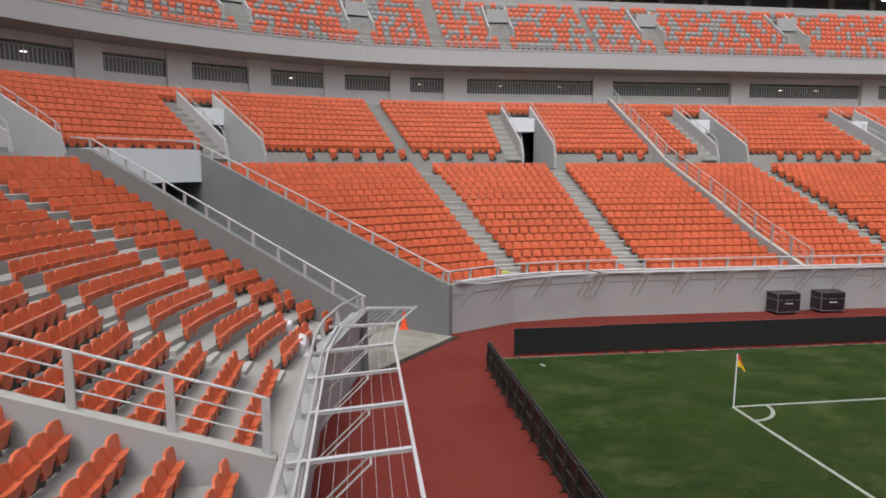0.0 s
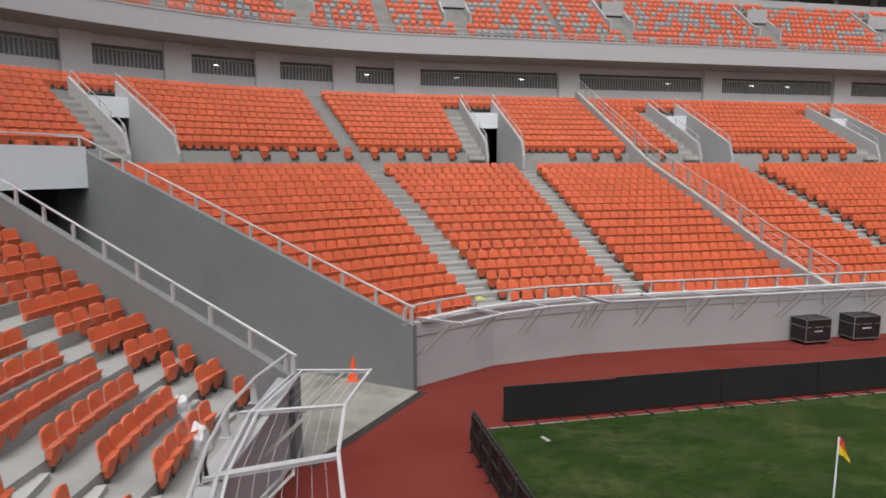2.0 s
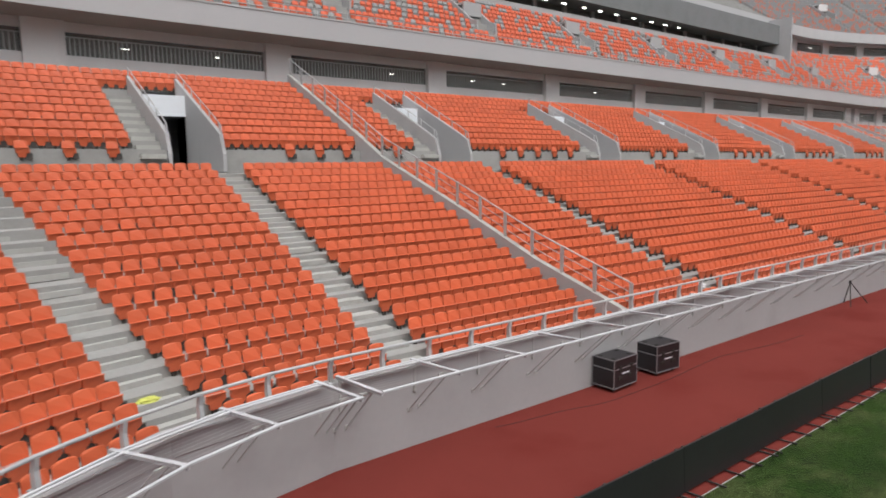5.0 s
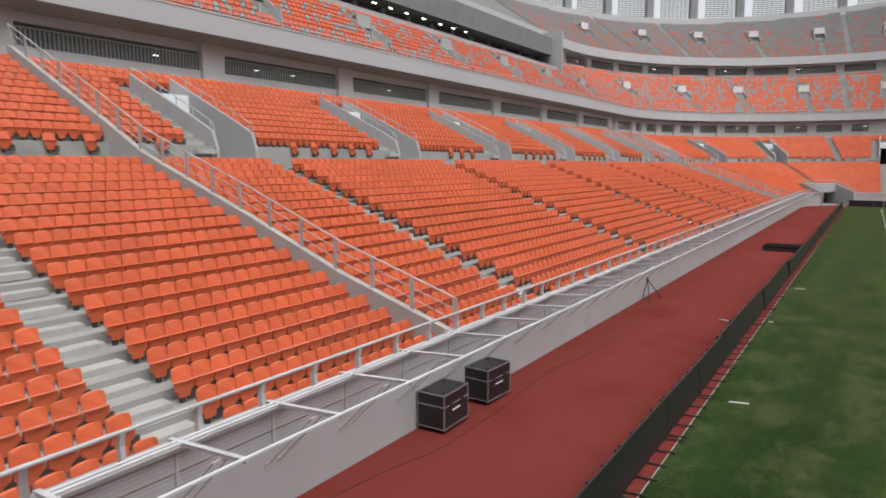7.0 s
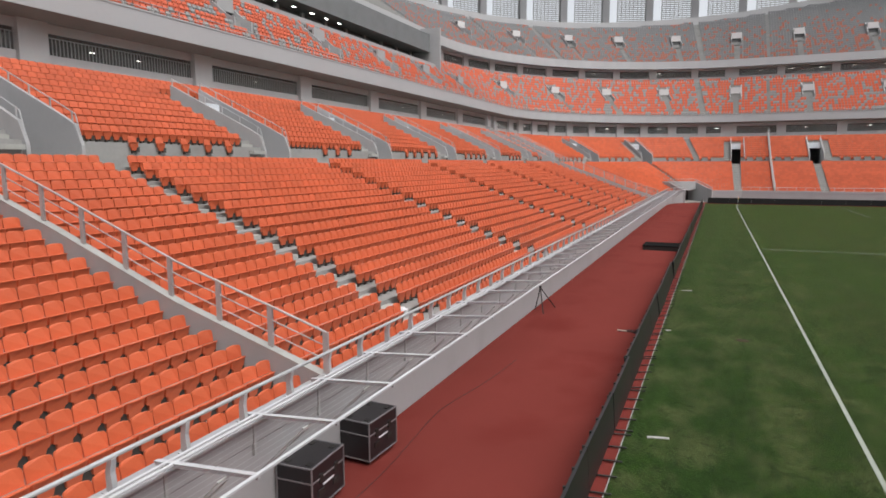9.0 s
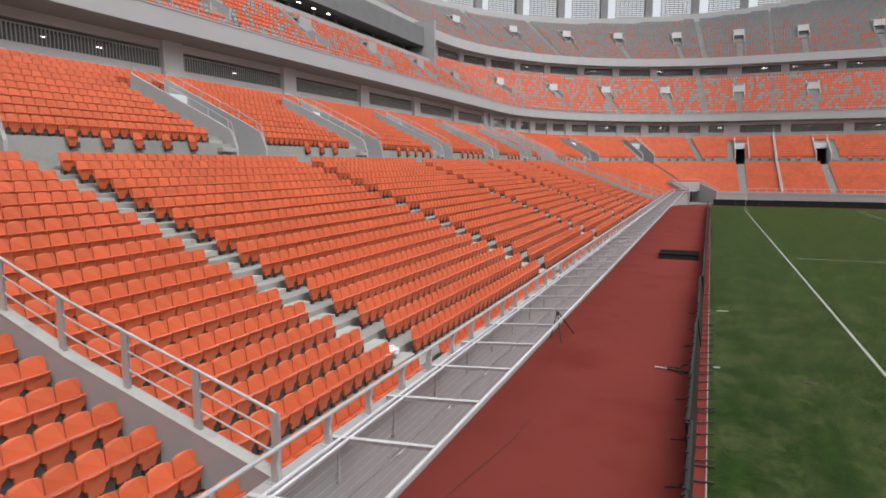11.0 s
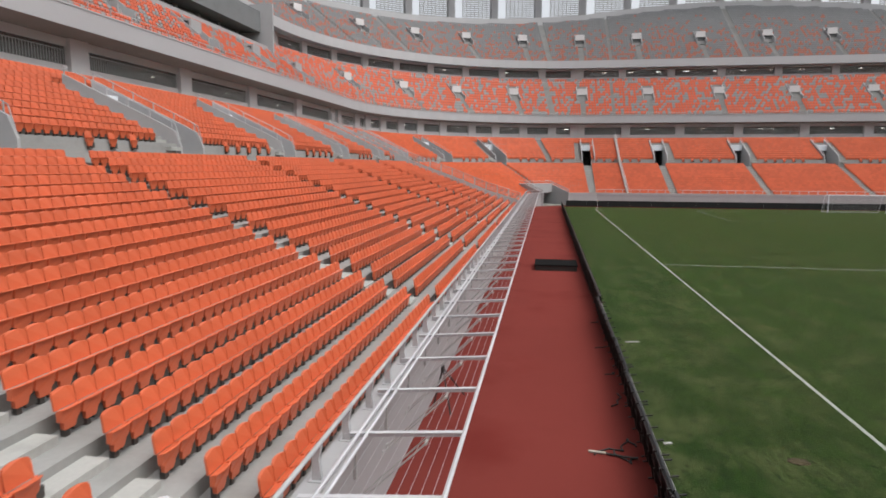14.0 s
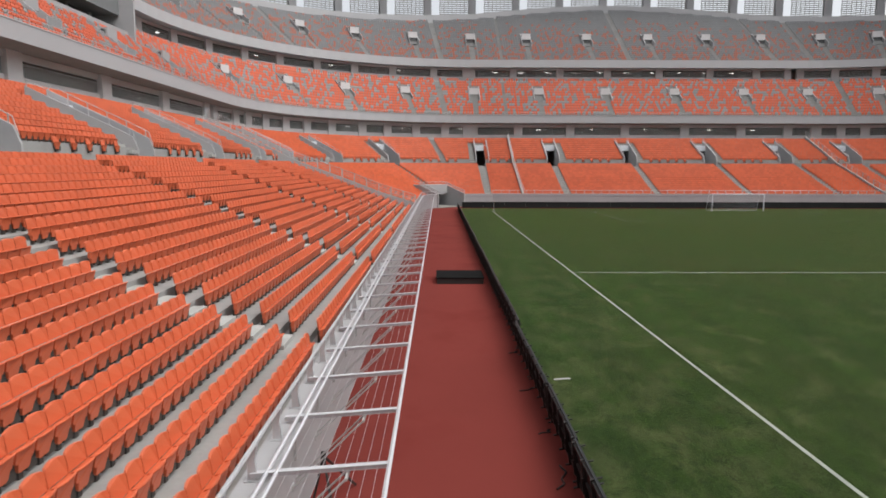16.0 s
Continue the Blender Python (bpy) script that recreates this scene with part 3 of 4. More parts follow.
# ---- vomitories ----
def vomitory(seg, a, d0, d1, z0, rise, top0, detail=True):
    """An entrance through the rows: two sloping side walls with rails, a white lintel and a dark doorway."""
    m = local(seg, a, 0)
    v = tagged(new("vomitory"), "grey stand entrance with sloping side walls and dark slab standing in for the shaded doorway", "entrance", "stand entrances", kind="structure")
    door = d0 + (d1 - d0) * 0.75
    for side in (-1, 1):
        x = side * VOM_HALF
        topline = [(d0 - 0.25, z0 + 0.1), (d0 - 0.25, z0 + 0.9), (d0 + 0.1, top0), (d0 + 1.0, top0 + rise * 1.0), (d1, top0 + rise * (d1 - d0)), (d1, z0 - 0.05), ]
        s = Shape()
        s.prism([m @ Vector((x, y, z)) for y, z in topline], m.to_3x3() @ Vector((-side * 0.16, 0, 0)))
        part("side_wall", s, PAINT, v)
        if detail:
            r = Shape()
            line = [(d0 - 0.15, z0 + 1.3), (d0 + 0.1, top0 + 0.42), (d0 + 1.0, top0 + rise + 0.42), (d1, top0 + rise * (d1 - d0) + 0.42)]
            r.tube([m @ Vector((x - side * 0.08, y, z)) for y, z in line], 0.025, 5)
            for i in range(6):
                y = d0 + 0.3 + (d1 - d0 - 0.4) * i / 5
                z = top0 + rise * (y - d0)
                r.box(-0.02, -0.03, -0.1, 0.02, 0.03, 0.42, m @ Matrix.Translation((x - side * 0.08, y, z)))
            part("handrail", r, STEEL, v, "galvanised steel handrail")
    w = VOM_HALF - 0.16
    li = Shape()
    head = top0 + rise * (door - d0) - 0.25
    li.box(-w, door, z0 + 2.9, w, door + 0.15, head, m)
    li.box(-w, door + 0.15, head - 0.15, w, d1 + 0.1, head, m)
    part("lintel", li, BRIGHT, v, "white painted lintel over the doorway")
    inside = Shape()
    inside.box(-w, door + 0.15, z0 + 2.9, w, door + 5, z0 + 3.1, m)
    inside.box(-w, door + 5, z0, w, door + 5.2, z0 + 3.1, m)
    inside.box(-w - 0.1, door + 0.15, z0, -w, door + 5, z0 + 3.0, m)
    inside.box(w, door + 0.15, z0, w + 0.1, door + 5, z0 + 3.0, m)
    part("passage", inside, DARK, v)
    fl = Shape()
    fl.box(-w, d0 - 0.2, z0 - 0.1, w, door + 5, z0 + 0.005, m)
    part("floor", fl, CONCRETE, v)


for seg in ("L", "C0", "C1", "E1", "E0", "C2"):
    for a in VOMS[seg]:
        vomitory(seg, a, D_B - 0.05, D_B + NB * DEPTH_B, AISLE_Z, RISE_B / DEPTH_B, Z_B + 0.7)


# ---- seats ----
def seat_shapes():
    """A tipped-up plastic seat in three pieces; it faces minus y."""
    back, pan, foot = Shape(), Shape(), Shape()
    top = [(-0.222, 0.48), (0.222, 0.48), (0.226, 0.66), (0.22, 0.728), (0.198, 0.758), (0.1, 0.775), (0.0, 0.78), (-0.1, 0.775), (-0.198, 0.758), (-0.22, 0.728), (-0.226, 0.66)]
    f = [(x, 0.13 * (z - 0.48) + 0.04 * (1 - (x / 0.234) ** 2), z) for x, z in top]
    back.prism(f, (0, 0.035, 0.0))
    low = [(-0.208, 0.5), (0.208, 0.5), (0.204, 0.3), (0.145, 0.275), (0.13, 0.165), (0.1, 0.135), (-0.1, 0.135), (-0.13, 0.165), (-0.145, 0.275), (-0.204, 0.3)]
    n = len(low)
    front = [(x, -0.055 - 0.22 * (z - 0.13) + 0.02 * (x / 0.2) ** 2, z) for x, z in low]
    rear = [(x, 0.005, z - (0.035 if z > 0.45 else 0)) for x, z in low]
    pan.add(front + rear, [tuple(range(n)), tuple(range(n, 2 * n))[::-1]] + [((k + 1) % n, k, k + n, (k + 1) % n + n) for k in range(n)])
    pan.tube([(-0.226, -0.1, 0.49), (-0.1, -0.142, 0.5), (0.1, -0.142, 0.5), (0.226, -0.1, 0.49)], 0.019, 5)
    pan.box(0.195, -0.012, 0.29, 0.272, 0.025, 0.47)
    foot.box(-0.05, 0.0, 0.0, 0.05, 0.09, 0.40)
    # Wide dark block fills the gap between pans, standing in for its shade.
    foot.box(0.12, -0.012, 0.06, 0.352, 0.05, 0.3)
    return back, pan, foot


def far_seat():
    s = Shape()
    s.add([(-0.17, -0.04, 0.13), (0.17, -0.04, 0.13), (0.235, -0.085, 0.48), (-0.235, -0.085, 0.48), (-0.235, 0.0, 0.47), (0.235, 0.0, 0.47), (0.23, 0.05, 0.79), (-0.23, 0.05, 0.79)],
          [(0, 1, 2, 3), (4, 5, 6, 7), (3, 2, 5, 4)])
    return s


BACK, PAN, FOOT = seat_shapes()
FULL = Shape().add(BACK.v, BACK.f, 0).add(PAN.v, PAN.f, 0).add(FOOT.v, FOOT.f, 1)
FAR = far_seat()


def joined_seats(name, shape, places, label, materials, pick=None):
    """Many seats in one mesh. places: (x, y, z, angle)."""
    if not places:
        return
    p = np.array(places)
    v = np.array([tuple(q) for q in shape.v])
    c, s = np.cos(p[:, 3])[:, None], np.sin(p[:, 3])[:, None]
    X = v[None, :, 0] * c - v[None, :, 1] * s + p[:, 0:1]
    Y = v[None, :, 0] * s + v[None, :, 1] * c + p[:, 1:2]
    Z = v[None, :, 2] + p[:, 2:3]
    co = np.stack([X, Y, Z], -1).reshape(-1, 3)
    sizes = np.array([len(f) for f in shape.f])
    flat = np.concatenate([np.array(f) for f in shape.f])
    count, nv = len(p), len(v)
    loops = (flat[None, :] + (np.arange(count) * nv)[:, None]).reshape(-1)
    totals = np.tile(sizes, count)
    me = bpy.data.meshes.new(name)
    me.vertices.add(len(co))
    me.vertices.foreach_set("co", co.astype(np.float32).reshape(-1))
    me.loops.add(len(loops))
    me.loops.foreach_set("vertex_index", loops.astype(np.int32))
    me.polygons.add(len(totals))
    me.polygons.foreach_set("loop_start", (np.cumsum(totals) - totals).astype(np.int32))
    me.polygons.foreach_set("loop_total", totals.astype(np.int32))
    k = np.tile(np.array(shape.k), count)
    if pick is not None:
        k = np.where(k == 0, np.repeat(pick, len(sizes)), k)
    for m in materials:
        me.materials.append(m)
    me.polygons.foreach_set("material_index", k.astype(np.int32))
    me.polygons.foreach_set("use_smooth", np.zeros(len(totals), dtype=bool))
    me.update(calc_edges=True)
    me.validate()
    tagged(new(name, me), label, "seats", kind="stuff")


def row_places(seg, i, d, z, cuts, pitch=0.472, tunnel=False):
    """Seats of one row: each stretch between aisles and walls is filled from edge to edge."""
    lo, hi = sorted(SEG[seg])
    pm = per_metre(seg, d)
    holes = [(s - half * pm, s + half * pm) for spots, half in cuts if half for s in spots.get(seg, ())]
    if tunnel and (seg == "C0" or seg == "C1" and d < D_A + SHORT_ROWS * DEPTH_A + 0.6):
        g = tunnel_gap(d, 0.26)
        holes.append((TUN - g, TUN + g))
    free, start = [], lo
    for h0, h1 in sorted(holes):
        if h0 > start:
            free.append((start, h0))
        start = max(start, h1)
    if start < hi:
        free.append((start, hi))
    made = []
    for f0, f1 in free:
        n = int((f1 - f0) / (pitch * pm) + 0.15)
        for j in range(n):
            a = f0 + (j + 0.5) * (f1 - f0) / n
            q, o = at(seg, a, d, z), out(seg, a)
            made.append((q.x, q.y, q.z, math.atan2(-o.x, o.y), a))
    return made


SINGLE = []
LOW_CUTS = ((AISLES, 0.66), (NARROW_AISLES, 0.46), (DIVIDERS, 0.16))
for seg in ("E0", "C0", "L", "C1", "E1", "C2"):
    places = []
    for i in range(ROWS_A):
        for p in row_places(seg, i, D_A + i * DEPTH_A + 0.52, za(i), LOW_CUTS, tunnel=True):
            p = (p[0], p[1], p[2] + lift(seg, p[4]), p[3], p[4])
            if seg == "E0" and p[4] < -34:
                continue
            if seg == "L" and i < 8 and 11 < p[4] < 32:
                SINGLE.append(p)
            else:
                places.append(p[:4])
    near = seg in ("E0", "C0", "L")
    joined_seats("seat_rows", FULL if near else FAR, places, "rows of orange plastic tip-up stadium seats", (ORANGE, BRACKET))

for seg in ("E0", "C0", "L", "C1", "E1", "C2"):
    places = []
    for i in range(ROWS_B):
        side = 1.85 if seg == "C0" else -1.85
        d = D_B + i * DEPTH_B + 0.5
        beside = {seg: [v + side * per_metre(seg, d) for v in VOMS[seg]]}
        cuts = ((VOMS, VOM_HALF + 0.06), (beside, 0.6)) if i < NB else ()
        cuts = cuts + ((UPPER_AISLES, 0.6), (DIVIDERS, 0.16))
        for p in row_places(seg, i, d, Z_B + i * RISE_B, cuts):
            if seg == "E0" and p[4] < -34:
                continue
            places.append(p[:4])
    near = seg in ("E0", "C0", "L")
    joined_seats("seat_rows", FULL if near else FAR, places, "rows of orange plastic seats behind the cross aisle", (ORANGE, BRACKET))

for seg in ("C0", "L", "C1", "E1", "C2"):
    for tier in (0, 1):
        places = []
        rows = ROWS_C if tier == 0 else ROWS_D - 1
        if tier and seg in ("C0", "L"):
            continue
        d0, z0, dep, rise = ((D_C, Z_C, DEPTH_C, RISE_C), (D_D, Z_D, DEPTH_D, RISE_D))[tier]
        for i in range(rows):
            z = z0 + i * rise + (rise if i and tier == 0 else 0)
            gates = (ENTRANCES2, ENTRANCES3)[tier]
            low, high = ((3, 9) if seg in ("L", "C0") else (6, 12)) if tier == 0 else (8, 14)
            cuts = ((gates, 1.25 if low <= i < high else 0.5 if i < low else 0.0), ((STAIRS2, STAIRS3)[tier], 0.6), (DIVIDERS, 0.3))
            places += [p[:4] for p in row_places(seg, i, d0 + i * dep + 0.4, z, cuts, pitch=0.53) if (i < rim_rows(seg, p[4]) - 1.5 if tier else seg != "L" or i < 10 or p[4] > SUITE_END)]
        if places:
            rng = np.random.default_rng(7 + tier)
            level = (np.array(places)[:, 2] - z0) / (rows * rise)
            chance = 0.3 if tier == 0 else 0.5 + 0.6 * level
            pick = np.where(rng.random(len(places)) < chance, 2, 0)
            joined_seats("seat_rows", FULL if (seg in ("L", "C0") and tier == 0) else FAR, places, "rows of mixed orange and grey stadium seats", (HAZYRED if tier else ORANGE2, BRACKET, SHADEDGREY if tier else GREYSEAT), pick)

# ---- seats that stand nearest, one by one ----
seat = tagged(new("stadium_seat"), "orange plastic tip-up stadium seat on a black bracket", "seat", "seats of the lower tier")
part("backrest", BACK, ORANGE, seat)
part("seat_pan", PAN, ORANGE, seat)
part("bracket", FOOT, BRACKET, seat, "dark steel bracket with a block for the shaded gap")
first = True
for x, y, z, turn, _ in SINGLE:
    m = pose(x, y, z, 0, 0, math.degrees(turn))
    if first:
        seat.matrix_basis = m
        first = False
    else:
        copy_thing(seat, m)

wall_seats = []
for seg in ("C0", "L", "C1", "E1"):
    lo, hi = sorted(SEG[seg])
    pm = per_metre(seg, D_B)
    n = int((hi - lo) / (1.55 * pm))
    for j in range(n):
        a = lo + (j + 0.5) * (hi - lo) / n
        if blocked(seg, a, D_B, VOMS, VOM_HALF + 2.4) or blocked(seg, a, D_B, DIVIDERS, 0.5):
            continue
        q, o = at(seg, a, D_B - 0.16, 6.98), out(seg, a)
        wall_seats.append((q.x, q.y, q.z, math.atan2(-o.x, o.y)))
joined_seats("wall_seats", FULL, wall_seats, "single orange seats fixed to the cross aisle wall", (ORANGE, BRACKET))

# ---- aisle steps ----
STEP_MESH = Shape().box(-0.6, -0.40, -0.31, 0.6, 0.0, -0.145).mesh("step", STEP)
for seg in ("L", "C0", "C1", "E1", "E0", "C2"):
    for a in AISLES[seg]:
        flight = tagged(new("aisle_stairs"), "pale concrete stair flight between the seat blocks", "stairs", "aisle stairs", kind="structure")
        for i in range(1, ROWS_A + 1):
            s = part("step", STEP_MESH, STEP, flight)
            s.matrix_basis = local(seg, a, D_A + i * DEPTH_A, za(i) + lift(seg, a))
NARROW_STEP = Shape().box(-0.42, -0.40, -0.31, 0.42, 0.0, -0.145).mesh("step", STEP)
for seg in NARROW_AISLES:
    for a in NARROW_AISLES[seg]:
        flight = tagged(new("aisle_stairs"), "narrow pale concrete stair flight in the corner rows", "stairs", "aisle stairs", kind="structure")
        for i in range(SHORT_ROWS + 1 if seg == "C1" else 1, ROWS_A + 1):
            s = part("step", NARROW_STEP, STEP, flight)
            s.matrix_basis = local(seg, a, D_A + i * DEPTH_A, za(i) + lift(seg, a))
STEP_B = Shape().box(-0.5, -0.36, -RISE_B, 0.5, 0.0, -RISE_B / 2).mesh("step", STEP)
for seg in ("L", "C0", "C1", "E1", "C2"):
    for a in VOMS[seg]:
        flight = tagged(new("aisle_stairs"), "pale concrete stair flight beside a stand entrance", "stairs", "aisle stairs", kind="structure")
        sign = 1 if seg == "C0" else -1
        for i in range(0, NB):
            s = part("step", STEP_B, STEP, flight)
            s.matrix_basis = local(seg, a + sign * 1.85 * per_metre(seg, D_B + i * DEPTH_B), D_B + i * DEPTH_B - (0.05 if i == 0 else 0), Z_B + i * RISE_B)


# ---- dividing walls with railings ----
def divider(seg, a):
    m = local(seg, a, 0)
    wall = tagged(new("dividing_wall"), "grey concrete dividing wall with a steel railing", "wall", "dividing walls", kind="structure")
    up = 0.55 * lift(seg, a)
    top = [(0.35, 1.72), (D_A + 4.2, za(5) + 0.72), (D_A + 8.4, za(10) + 0.74), (AISLE_D - 0.3, AISLE_Z + 0.6), (D_B + 0.3, Z_B + 0.85), (26.2, Z_B + 8.4 * RISE_B / DEPTH_B + 0.95)]
    top = [(y, z + up) for y, z in top]
    outline = [(0.35, 0.9)] + top + [(26.2, 7.0), (D_B, 5.6), (AISLE_D, 5.3)]
    s = Shape()
    s.prism([m @ Vector((-0.12, y, z)) for y, z in outline], m.to_3x3() @ Vector((0.24, 0, 0)))
    part("wall", s, PAINT, wall)
    cap = Shape()
    for (y0, z0), (y1, z1) in zip(top, top[1:]):
        cap.prism([m @ Vector((x, y, z)) for x, y, z in ((-0.125, y0, z0), (0.125, y0, z0), (0.125, y1, z1), (-0.125, y1, z1))], (0, 0, 0.03))
    part("coping", cap, STEP, wall)

    def height(y):
        for (y0, z0), (y1, z1) in zip(top, top[1:]):
            if y0 <= y <= y1:
                return z0 + (z1 - z0) * (y - y0) / (y1 - y0)
        return top[-1][1]

    knots = [0.5, D_A + 4.2, D_A + 8.4, AISLE_D - 0.3, D_B + 0.3, 26.1]
    for h, r in ((1.0, 0.03), (0.68, 0.016), (0.36, 0.016)):
        t = Shape()
        t.tube([m @ Vector((0, y, height(y) + h)) for y in knots], r)
        part("rail", t, STEEL, wall, "galvanised steel rail")
    n = 17
    post = Shape().box(-0.025, -0.07, 0.03, -0.01, 0.07, 1.0).box(0.01, -0.07, 0.03, 0.025, 0.07, 1.0).mesh("post", STEEL)
    for i in range(n + 1):
        y = 0.5 + (26.0 - 0.5) * i / n
        p = part("post", post, STEEL, wall, "flat steel post")
        p.matrix_basis = m @ Matrix.Translation((0, y, height(y)))


for seg in DIVIDERS:
    for a in DIVIDERS[seg]:
        divider(seg, a)


# ---- handrail on the parapet, and the net frame in front of it ----
def front_rail(seg, a0, a1):
    """A tube on flat posts along the parapet."""
    rail = tagged(new("front_handrail"), "galvanised steel handrail on short flat posts along the parapet", "handrail", "parapet handrails")
    long = abs(a1 - a0) / per_metre(seg, 0.1)
    n = max(2, int(long / 1.3))
    t = Shape()
    t.tube([at(seg, a0 + (a1 - a0) * i / n, 0.06, 2.52) for i in range(n + 1)], 0.035, 8)
    part("tube", t, STEEL, rail)
    post = Shape()
    post.prism([(-0.03, 0.02, 0), (-0.03, 0.16, 0), (-0.03, 0.16, 0.3), (-0.03, 0.1, 0.5), (-0.03, 0.02, 0.5), (-0.03, 0.06, 0.3)], (0.08, 0, 0))
    post.box(-0.08, -0.02, 0.0, 0.08, 0.2, 0.015)
    post = post.mesh("post", STEEL)
    for i in range(n + 1):
        p = part("post", post, STEEL, rail)
        p.matrix_basis = local(seg, a0 + (a1 - a0) * i / n, 0.0, WALL_TOP)


def net_frame(seg, a0, a1, wires=9, reach=1.78):
    """Cantilevered frame: crossbeams, inner and outer rails, braces and stretched wires."""
    net = tagged(new("net_frame"), "white steel net frame cantilevered from the parapet, with wires", "net frame", "net frames")
    long = abs(a1 - a0) / per_metre(seg, -0.2)
    n = max(1, round(long / 1.965))
    marks = [a0 + (a1 - a0) * i / n for i in range(n + 1)]
    for name, d, z, r in (("inner_rail", -0.1, 2.12, 0.03), ("inner_rail", -0.24, 2.13, 0.03), ("outer_rail", -reach, 2.28, 0.035)):
        t = Shape()
        t.tube([at(seg, a, d, z) for a in marks], r)
        part(name, t, WHITESTEEL, net)
    ledge = Shape()
    sweep(ledge, [(-0.03, 1.985), (-0.03, 2.03), (-0.17, 2.03), (-0.17, 1.985)], seg, lambda _: (a0, a1), close=True)
    part("ledge_plate", ledge, STEEL, net, "galvanised ledge plate")
    for k in range(wires):
        f = (k + 1) / (wires + 1)
        w = Shape().tube([at(seg, a, -0.24 - (reach - 0.24) * f, 2.14 + 0.15 * f) for a in marks], 0.0035, 3)
        part("wire", w, WHITESTEEL, net, "thin stretched steel wire")
    beam = Shape()
    beam.prism([(-0.025, 0.12, 2.05), (-0.025, -reach, 2.2), (-0.025, -reach, 2.26), (-0.025, 0.12, 2.11)], (0.05, 0, 0))
    beam.prism([(-0.045, 0.12, 2.11), (-0.045, -reach, 2.26), (-0.045, -reach, 2.272), (-0.045, 0.12, 2.122)], (0.09, 0, 0))
    beam = beam.mesh("crossbeam", WHITESTEEL)
    brace = Shape()
    for x in (-0.15, 0.15):
        brace.tube([(x, -0.02, 0.95), (x, -0.5, 1.42), (x, -1.2, 2.1)], 0.015, 5)
        brace.box(x - 0.05, -0.02, 0.9, x + 0.05, 0.0, 1.0)
    brace.box(-0.17, -1.22, 2.08, 0.17, -1.18, 2.12)
    brace.box(-0.03, -0.06, 1.35, 0.03, -0.005, 2.05)
    brace = brace.mesh("brace", BARS)
    for a in marks:
        for name, me in (("crossbeam", beam), ("brace", brace)):
            p = part(name, me, WHITESTEEL, net)
            p.matrix_basis = local(seg, a, 0.0)


GAP0 = tunnel_gap(0, 0.05)
front_rail("L", XA, 52.5)
front_rail("L", 52.5, XB)
front_rail("C0", TUN - GAP0, 0.0)
front_rail("C0", TUN + GAP0, 90.0)
front_rail("E0", YA, -30.0)
front_rail("C1", 0.0, TUN - GAP0)
front_rail("E1", YA, YB)
net_frame("L", -0.14, -0.14 + 1.965 * 53)
net_frame("C0", 34.5, 1.8)
net_frame("C0", TUN + GAP0 - 0.5, 90.0, 7, 1.88)
net_frame("E0", YA - 0.05, -30.0, 7, 1.88)
net_frame("C1", 0.5, TUN - GAP0 - 2)


# ---- boards round the pitch ----
def perimeter_board(m, back=True):
    b = tagged(new("perimeter_board"), "black freestanding perimeter board with a braced back frame", "board", "perimeter boards")
    face = Shape().box(0.01, 0.0, 0.06, 3.19, 0.05, 0.98)
    part("panel", face, BOARD, b)
    if back:
        fr = Shape()
        for z in (0.1, 0.5, 0.9):
            fr.box(0.0, 0.05, z - 0.03, 3.2, 0.09, z + 0.03)
        fr = part("frame", fr, BLACKPLASTIC, b)
        for i in range(5):
            x = 0.12 + 2.96 * i / 4
            leg = Shape()
            leg.box(x - 0.025, 0.05, 0.02, x + 0.025, 0.12, 0.96)
            leg.box(x - 0.025, 0.1, 0.3, x + 0.025, 0.15, 0.6)
            leg.box(x - 0.025, -0.4, 0.014, x + 0.025, 0.2, 0.035)
            part("leg", leg, BLACKPLASTIC, fr)
    b.matrix_basis = m
    return b


made = perimeter_board(pose(-4.9, 5.53, 0, -1, 0, -0.6))
for i in range(1, 35):
    copy_thing(made, pose(-4.9 + 3.2 * i, 5.49 + 0.015 * math.sin(i * 1.7), 0.015, -9 if 7 <= i < 13 else -4, 0, 0.25 * math.sin(i * 2.3)))
for i in range(12):
    copy_thing(made, pose(-6.05 + 0.015 * math.sin(i), 0.95 - 3.2 * i, 0, 0, 0, 90 + 0.3 * math.sin(i * 1.9)))
for i in range(24):
    copy_thing(made, pose(110.9, 4.9 - 3.2 * i, 0, 0, 0, -90))

